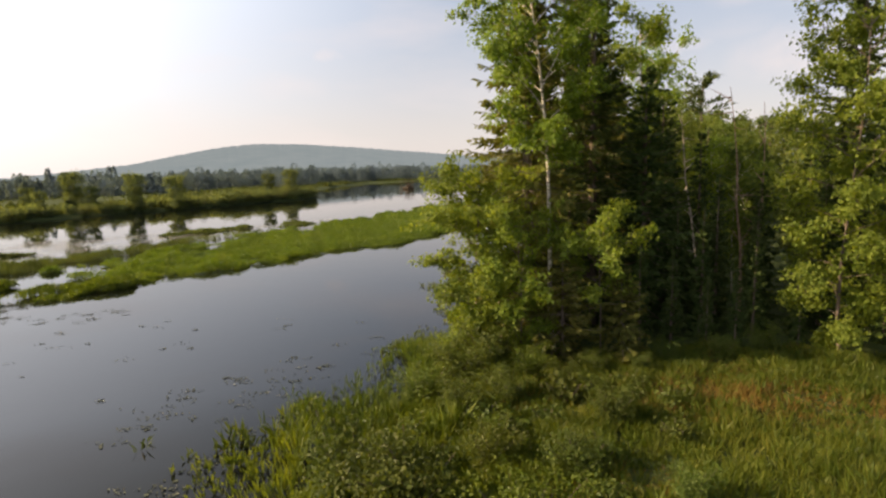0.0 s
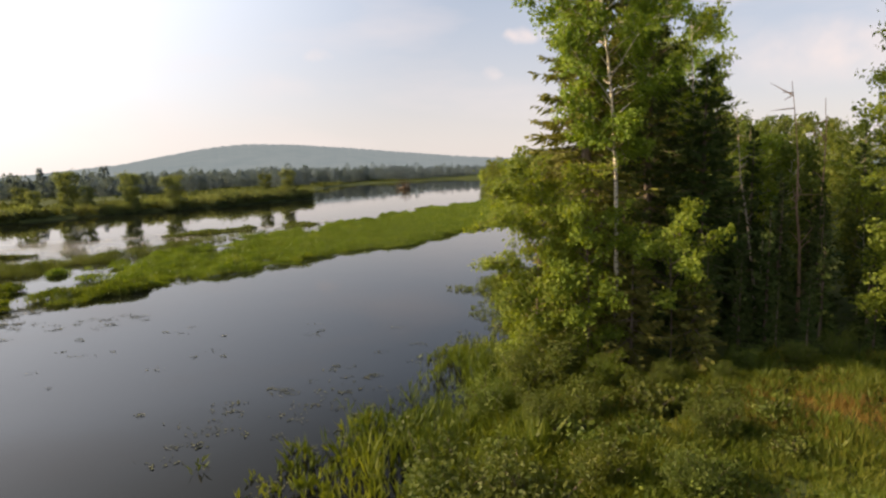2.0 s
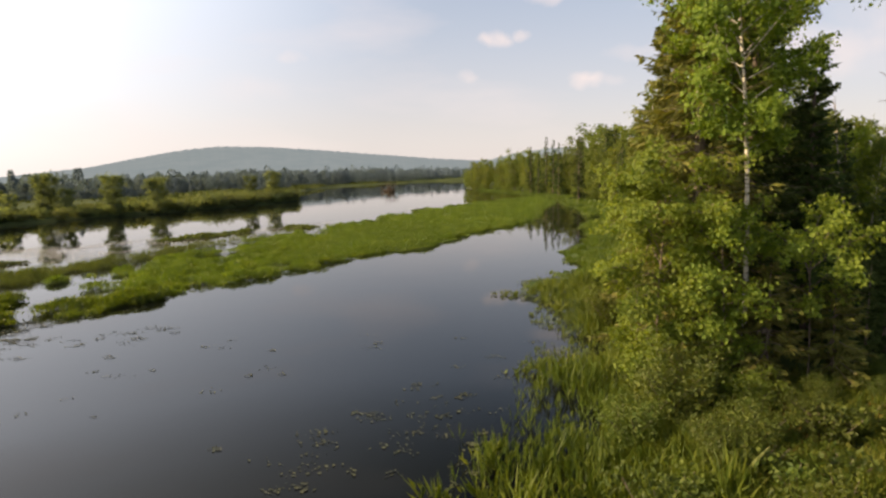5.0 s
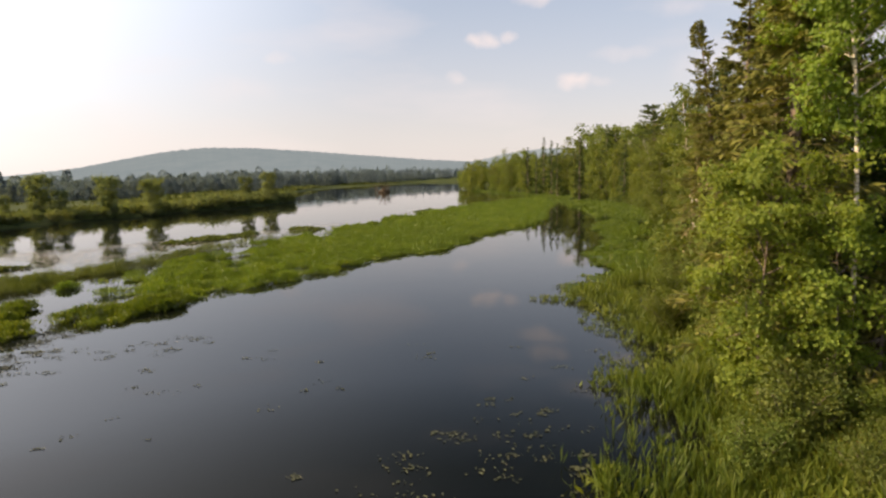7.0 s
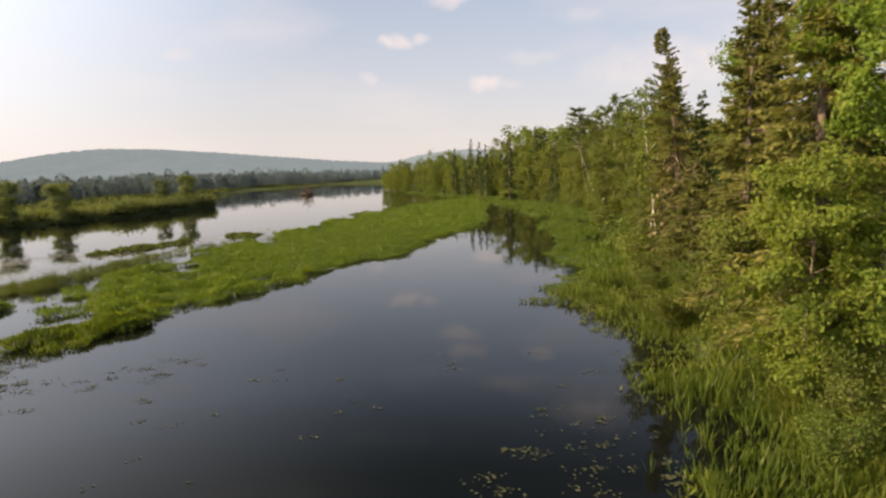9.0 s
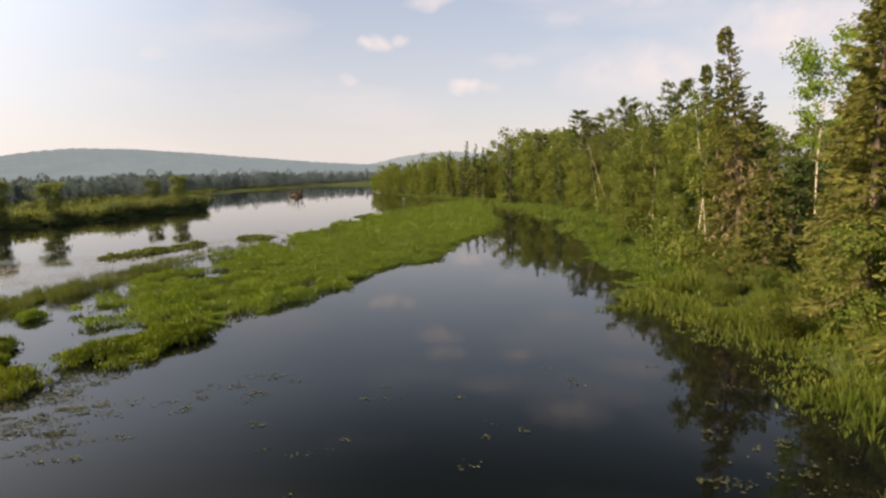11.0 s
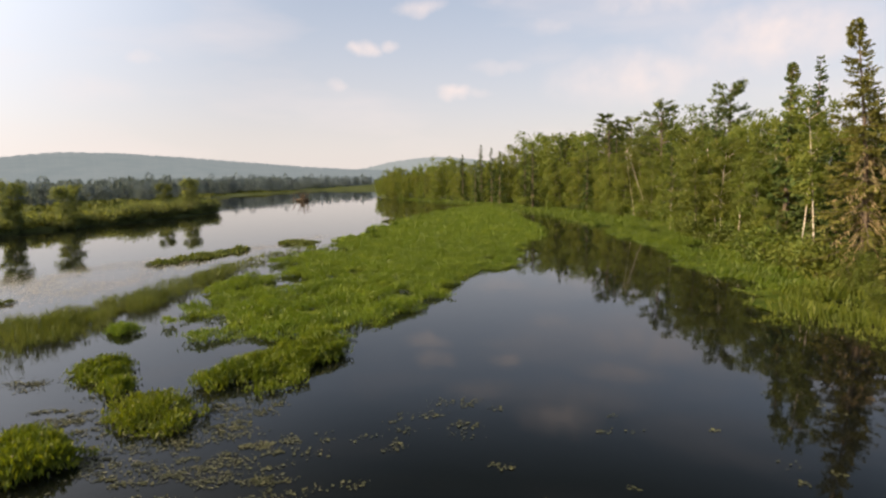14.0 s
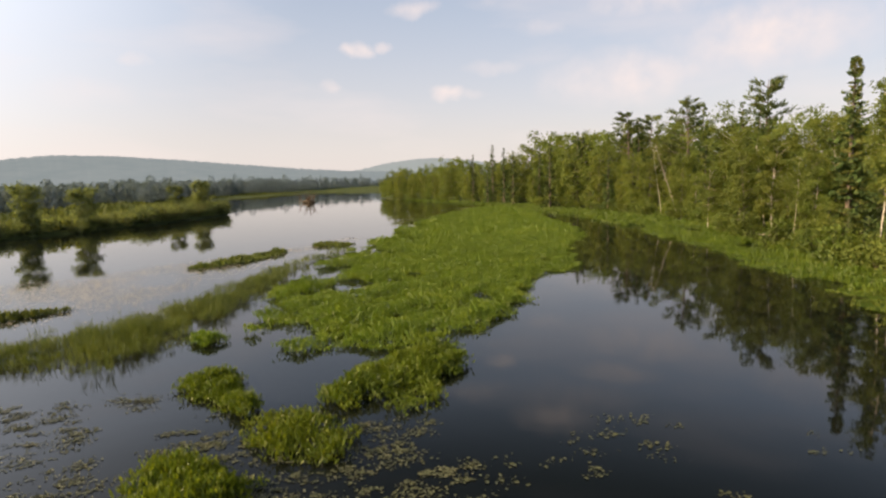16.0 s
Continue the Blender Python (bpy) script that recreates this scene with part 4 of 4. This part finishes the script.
def bed(name, poly, per_m2, tall, wide, leaves, mat, label, edge=0.25, gaps=None, far=None, seed=0.0, sheet=0.1, fade=0.0, tilt=0.45, thin=None, lift=0.0):
    """A bed of marsh plants, thinning over fade metres to its rim; beyond far the plants are drawn coarser."""
    x, y = scatter(poly, per_m2, edge, gaps, seed)
    if fade:
        stay = rng.random(len(x)) < np.clip(rim(poly, x, y) / fade, 0.12, 1) * (0.75 + 0.4 * wobble(x, y, 0.8, 3.0))
        x, y = x[stay], y[stay]
    if thin is not None:
        stay = wobble(x, y, 0.75, 3.0) + 0.35 * wobble(x, y, 2.2, 1.0) > thin(x, y)
        x, y = x[stay], y[stay]
    pieces = []
    if far is None:
        far = 1e9
    near = y < far
    dome = 0.5 + 0.5 * np.clip(rim(poly, x, y) / 0.6, 0, 1)
    tall = tall * dome
    pieces.append(tufts(x[near], y[near], 0 * x[near], tall[near], wide, leaves, 0.09 if lift else 0.06, tilt, lift=lift))
    if (~near).any():
        keep = ~near & (rng.random(len(x)) < 0.4)
        pieces.append(tufts(x[keep], y[keep], 0 * x[keep], tall[keep] * 1.05, wide * 2.0, leaves, 0.12))
    if sheet:
        pieces.append(mat_sheet(poly, sheet, gaps, edge, 0.45, seed))
    v, f = joined([p for p in pieces if len(p[0])])
    return tagged(new(name, mesh_of(name, v, f, mat)), label, "marsh plants", kind="stuff")


MARSH_WEST = np.array(MARSH[23:] + MARSH[:1])[::-1]


def ragged(x, y):
    """How open the marsh is: broken by water along its river side, closed elsewhere."""
    deep = x - np.interp(y, MARSH_WEST[:, 1], MARSH_WEST[:, 0])
    return np.where(deep < 9, 0.28 - 0.15 * deep, -2.0)


bed("marsh_bed", MARSH, 62, 0.44, 0.05, 4, MARSH_LEAF, "long bed of bright green marsh plants in the shallows", 0.7, 0.9, 66, 1.0, 0, thin=ragged, lift=0.72, tilt=0.36)
bed("sedge_bed", SEDGE, 125, 0.56, 0.02, 3, SEDGE_LEAF, "thin olive sedge standing in the water", 0.9, 0.7, 47, 2.0, 0, 1.6, 0.2)
CLUMPS = ([(-29.0, 29.0), (-28.8, 30.2), (-27.2, 29.8), (-26.5, 27.8), (-26.1, 26.6), (-26.6, 25.9), (-27.2, 26.7), (-28.3, 27.9)],
          [(-26.6, 25.4), (-26.1, 26.0), (-25.3, 26.4), (-24.4, 25.6), (-24.0, 24.4), (-24.0, 23.6), (-24.7, 23.1), (-25.5, 23.5), (-26.4, 24.6)],
          [(-28.6, 22.6), (-28.6, 23.6), (-28.1, 24.3), (-27.4, 24.4), (-26.5, 23.7), (-25.9, 22.6), (-25.9, 21.9), (-26.6, 21.7), (-26.9, 21.1), (-27.8, 21.3)],
          [(-25.0, 27.4), (-24.1, 28.4), (-23.5, 30.2), (-22.2, 30.0), (-21.9, 31.0), (-20.8, 30.8), (-20.1, 29.6), (-20.3, 28.3), (-21.2, 27.9), (-21.4, 26.3), (-21.8, 25.6), (-22.5, 25.5), (-23.0, 26.4), (-23.6, 26.3), (-24.2, 25.7)],
          [(-29.9, 34.6), (-29.6, 35.6), (-28.6, 35.0), (-28.1, 34.1), (-29.0, 33.2)])
for poly in CLUMPS:
    bed("marsh_clump", poly, 130, 0.52, 0.05, 6, MARSH_LEAF, "rounded clump of broad-leaved marsh plants standing in water", 0.22, 1.1, None, 0.5, 0, 0.3, 0.36, lift=0.72)
for poly in (oval(-31.2, 59.4, 5.4, 1.3, 57), oval(-24.2, 67.8, 1.9, 1.6, 10), oval(-12, 94.5, 2.2, 0.9, 20), oval(-38.6, 41.6, 2.0, 0.7, 25)):
    bed("marsh_islet", poly, 45, 0.4, 0.1, 3, SEDGE_LEAF, "small islet of marsh plants in the river", 0.2, None, 50, 1.5)


def fringe():
    ys = np.arange(-14, 200, 0.8)
    left = [(float(outer(y)) , float(y)) for y in ys]
    right = [(float(east(y)) + (3.2 if 16 < y < 70 else 2.0 if y < 17 else 0.8), float(y)) for y in ys[::-1]]
    poly = np.array(left + right)
    x, y = scatter(poly, 46, 0.45, 0.55, 4.0)
    stay = rng.random(len(x)) < np.where(y < 34, 0.3 + 0.5 * np.clip((x - outer(y) - 0.5) / 2.5, 0, 1), 1.0)
    x, y = x[stay], y[stay]
    vary = (0.3 + 0.7 * np.clip((x - outer(y)) / 1.6, 0, 1)) * (0.8 + 0.5 * wobble(x, y, 0.9, 6.0))
    near, mid = y < 34, (y >= 34) & (y < 75)
    far = y >= 75
    z = lambda a, b: np.maximum(0.0, height(a, b))
    keep = far & (rng.random(len(x)) < 0.35)
    v, f = tufts(x[near], y[near], z(x[near], y[near]), 0.62 * vary[near], 0.045, 4, 0.07, 0.32)
    tagged(new("reed_fringe", mesh_of("reed_fringe", v, f, REED_LEAF)), "tall bright green reeds along the shore", "reeds", kind="stuff")
    v, f = joined([tufts(x[mid], y[mid], z(x[mid], y[mid]), 0.46 * vary[mid], 0.085, 3), tufts(x[keep], y[keep], z(x[keep], y[keep]), 0.42, 0.18, 3, 0.15), mat_sheet([p for p in poly if p[1] > 30], 0.06, 0.5, 0.35, 0.6, 4.0)])
    tagged(new("marsh_fringe", mesh_of("marsh_fringe", v, f, MARSH_LEAF)), "low bright green marsh plants along the shore", "marsh plants", kind="stuff")


fringe()
for poly in (oval(-3.3, 29.3, 1.0, 0.5, 0), oval(-6.3, 11.7, 1.9, 0.8, 15), oval(-5.6, 10.2, 1.3, 0.8, 0), oval(-4.7, 13.2, 1.0, 0.8, 0), oval(-3.8, 18.3, 0.9, 0.5, 0)):
    bed("marsh_clump", poly, 13, 0.44, 0.055, 5, FORB_LEAF, "sparse marsh plants standing in shallow water", 0.3, 0.6, None, 0.9, 0, 0.4)

bed("reed_bed", [(-5.6, 12.6), (-4.9, 14.6), (-4.1, 16.9), (-3.3, 19.3), (-1.3, 19.3), (-0.9, 14), (-2.4, 11.5), (-3.4, 11)], 44, 0.55, 0.036, 4, REED_LEAF, "tall green reeds standing at the water's edge", 0.4, 0.95, None, 2.6, 0, 0.9, 0.25)


def meadow():
    poly = [(-4.6, 1), (12, 1), (13, 12), (11, 15.5), (6, 17), (2, 16), (-1.2, 17), (-2.6, 14), (-3.6, 10)]
    x, y = scatter(poly, 135, 0.2)
    z = height(x, y)
    dry = (0.85 * np.exp(-(((x - 5.6) / 3.2) ** 2) - ((y - 13.0) / 1.5) ** 2) + 0.35 * (wobble(x, y, 0.8, 3.3) > 0.35)) > rng.uniform(0.15, 0.9, len(x))
    forb = ~dry & (rng.random(len(x)) < 0.2 + 0.25 * (wobble(x, y, 0.7, 5.1) > 0.1))
    grass = ~dry & ~forb
    for name, pick, tall, wide, n, mat, label in (("grass", grass, 0.36, 0.014, 6, GRASS_LEAF, "long green meadow grass on the bank"), ("dry_growth", dry, 0.26, 0.014, 7, DRY_LEAF, "reddish dry grass and ferns"),
                                                  ("meadow_plants", forb, 0.34, 0.036, 10, FORB_LEAF, "leafy green meadow plants among the grass")):
        v, f = tufts(x[pick], y[pick], z[pick], tall, wide, n, 0.05, 0.3, 0.2)
        tagged(new(name, mesh_of(name, v, f, mat)), label, "grass", kind="stuff")

    # the meadow runs on behind
    x, y = scatter([(-10, -16), (24, -16), (24, 12), (13, 12), (12, 1), (-4.6, 1)], 9, 0.2)
    x, y = x[x > east(y) + 1], y[x > east(y) + 1]
    v, f = tufts(x, y, height(x, y), 0.36, 0.035, 4, 0.08, 0.3, 0.2)
    tagged(new("grass", mesh_of("grass_behind", v, f, GRASS_LEAF)), "long green meadow grass on the bank", "grass", kind="stuff")


meadow()


def lily_pads():
    spots = []
    # patches of pads: (x0, y0, x1, y1, patches, pads in a patch)
    for x0, y0, x1, y1, n, many in ((-34, 20, -27, 29, 240, 36), (-28, 19.5, -21.5, 25.5, 190, 32), (-22.5, 19, -17, 25, 42, 14), (-20, 13, -8, 24, 36, 9), (-9, 12, -4, 18, 42, 12), (-9, 9.5, -4.6, 14.5, 40, 14), (-6, 17, -2.5, 27, 10, 8)):
        c = np.stack([rng.uniform(x0, x1, n), rng.uniform(y0, y1, n)], 1)
        c = c[wobble(c[:, 0], c[:, 1], 0.8, 1.0) > -0.35]
        for q in c:
            k = int(many * rng.uniform(0.3, 1.5)) + 1
            spots.append(q + rng.normal(0, 1, (k, 2)) * np.array([0.2, 0.12]) * rng.uniform(0.35, 1.3))
    p = np.concatenate(spots)
    p = p[(p[:, 0] < outer(p[:, 1]) + 0.3)]
    n = len(p)
    m = 9
    r = rng.uniform(0.022, 0.044, n) * rng.choice([0.6, 1.0, 1.35], n)
    t0 = rng.uniform(0, 6.28, n)
    ang = t0[:, None] + np.linspace(0.18, 2 * np.pi - 0.18, m)[None]
    asp = rng.uniform(0.22, 0.8, (n, 1))
    lie = rng.uniform(0, 6.28, (n, 1))
    ca, sa = np.cos(lie), np.sin(lie)
    rim = np.stack([p[:, :1] + r[:, None] * (np.cos(ang) * ca + np.sin(ang) * sa * asp), p[:, 1:] + r[:, None] * (np.sin(ang) * asp * ca - np.cos(ang) * sa), 0.014 + 0.006 * np.cos(3 * ang) + rng.uniform(0, 0.012, (n, 1))], -1)
    mid = np.stack([p[:, 0], p[:, 1], np.full(n, 0.01)], -1)[:, None]
    v = np.concatenate([mid, rim], 1).reshape(-1, 3)
    o = np.arange(n)[:, None] * (m + 1)
    k = np.arange(m - 1)[None]
    f = np.stack([o + 0 * k, o + 1 + k, o + 2 + k], -1).reshape(-1, 3)
    tagged(new("lily_pads", mesh_of("lily_pads", v, f, PAD_LEAF)), "scattered small lily pads floating on dark water", "lily pads", kind="stuff")


lily_pads()


# ---- dead wood ----
def snag_islet():
    ob = thing("stump", (-31.0, 200, 0), "rust-brown dead stump and brush out in the river", "stump", size=1.2)
    wood = []
    for k in range(16):
        a = rng.uniform(0, 6.28)
        l = rng.uniform(1.4, 3.8)
        d = np.array([math.cos(a) * 0.55, math.sin(a) * 0.55, 1.0])
        b = np.array([rng.normal(0, 0.8), rng.normal(0, 0.4), -0.1])
        wood.append(tube(np.stack([b, b + d * l * 0.5 + rng.normal(0, 0.1, 3), b + d * l]), (0.16, 0.1, 0.03), 5))
    wood.append(tube(np.array([(-1.6, 0, 0.2), (0, 0, 0.45), (1.7, 0.2, 0.25)]), (0.3, 0.4, 0.25), 8))
    part("trunk", mesh_of("stump_trunk", *joined(wood), ROT_WOOD, True), ob)


def dead_logs():
    for k, (x, y, l, a) in enumerate(((12.2, 53.0, 3.0, 150), (12.7, 53.5, 2.6, 166), (11.5, 52.7, 2.2, 122), (12.0, 53.4, 2.4, 178), (12.9, 52.9, 1.8, 140), (11.8, 52.2, 1.9, 160))):
        d = np.array([math.cos(radians(a)), math.sin(radians(a)), 0.1])
        p = np.array([[0, 0, 0]]) + d * np.linspace(-0.5, 0.5, 5)[:, None] * l + rng.normal(0, 0.03, (5, 3))
        me = mesh_of("fallen_log", *tube(p, (0.075, 0.07, 0.06, 0.045, 0.02), 8), DEAD_WOOD, True)
        ob = tagged(new("fallen_log", me), "bleached fallen log lying on the shore", "log", "fallen logs")
        ob.location = (x, y, 0.55 + 0.05 * k)


def dead_tree(x, y, h, lean, label, mat=DEAD_WOOD):
    zs = np.linspace(0, h, 7)
    p = np.stack([lean[0] * (zs / h), lean[1] * (zs / h), zs], 1) + np.cumsum(rng.normal(0, 0.06, (7, 3)), 0) * np.array([1, 1, 0])
    wood = []
    for _ in range(16):
        u = rng.uniform(0.3, 0.97)
        b = np.array([np.interp(u * h, zs, p[:, i]) for i in range(3)])
        e = b + unit(rng.normal(size=3) + np.array([0, 0, 0.2])) * rng.uniform(0.3, 0.9)
        wood.append(tube(np.stack([b, (b + e) / 2, e]), (0.02, 0.014, 0.005), 4))
    ob = thing("dead_tree", (x, y, float(height(x, y)) - 0.05), label, "tree")
    wood.append(tube(p, np.linspace(0.0075 * h, 0.008, 7), 7))
    part("trunk", mesh_of("dead_trunk", *joined(wood), mat, True), ob)


snag_islet()
dead_logs()
dead_tree(20.5, 80.0, 9.5, (-3.2, 0.5), "leaning dead birch with a bare pale trunk")
dead_tree(8.9, 34.5, 7.0, (0.3, 0), "broken dead birch with a bare pale trunk")
dead_tree(8.4, 20.5, 8.0, (-0.7, 0), "dead spruce trunk, bare and reddish grey", RED_WOOD)
dead_tree(9.1, 20.7, 7.5, (0.2, 0), "dead spruce trunk, bare and reddish grey", RED_WOOD)
dead_tree(7.3, 21.0, 7.4, (-0.5, 0.2), "dead birch with a bare pale trunk")
dead_tree(15.0, 55.0, 6.0, (-0.6, 0), "dead birch with a bare pale trunk")
dead_tree(17.0, 57.0, 6.0, (-1.2, 0), "dead birch with a bare pale trunk")


def algae_films():
    """Pale pollen and algae drifting as flecks on the slack water beyond the marsh."""
    drift = [(-50, 37.5), (-39, 37.5), (-34, 41), (-30.5, 50), (-28, 58.5), (-24.5, 65), (-20.5, 73), (-22, 78), (-27, 70), (-33, 63), (-40, 56), (-52, 50)]
    for poly, per, seed in ((drift, 110, 1.0), (oval(5, 131, 8, 3.5, 30), 50, 6.0), (oval(-14, 99, 5, 1.6, 62), 50, 3.0)):
        x, y = scatter(poly, per, 0.8, None, seed)
        stay = rng.random(len(x)) < np.clip(rim(poly, x, y) / 3.0, 0.05, 1) * np.clip(0.45 + 0.6 * wobble(x + 0.8 * y, y - 0.8 * x, 0.45, seed), 0.04, 1)
        x, y = x[stay], y[stay]
        n = len(x)
        turn, r = rng.uniform(0, 6.28, (n, 1)), rng.uniform(0.02, 0.065, (n, 1))
        ang = turn + np.array([0.0, 1.3, 2.4, 3.6, 5.0])[None]
        k = r * rng.uniform(0.6, 1.2, (n, 5))
        v = np.stack([x[:, None] + k * np.cos(ang), y[:, None] + k * np.sin(ang), np.full((n, 5), 0.008) + rng.uniform(0, 0.004, (n, 1))], -1).reshape(-1, 3)
        tagged(new("algae_film", mesh_of("algae_film", v, np.arange(5 * n).reshape(n, 5), ALGAE)), "pale thin film of pollen and algae flecks on the water", "algae", kind="stuff")


algae_films()
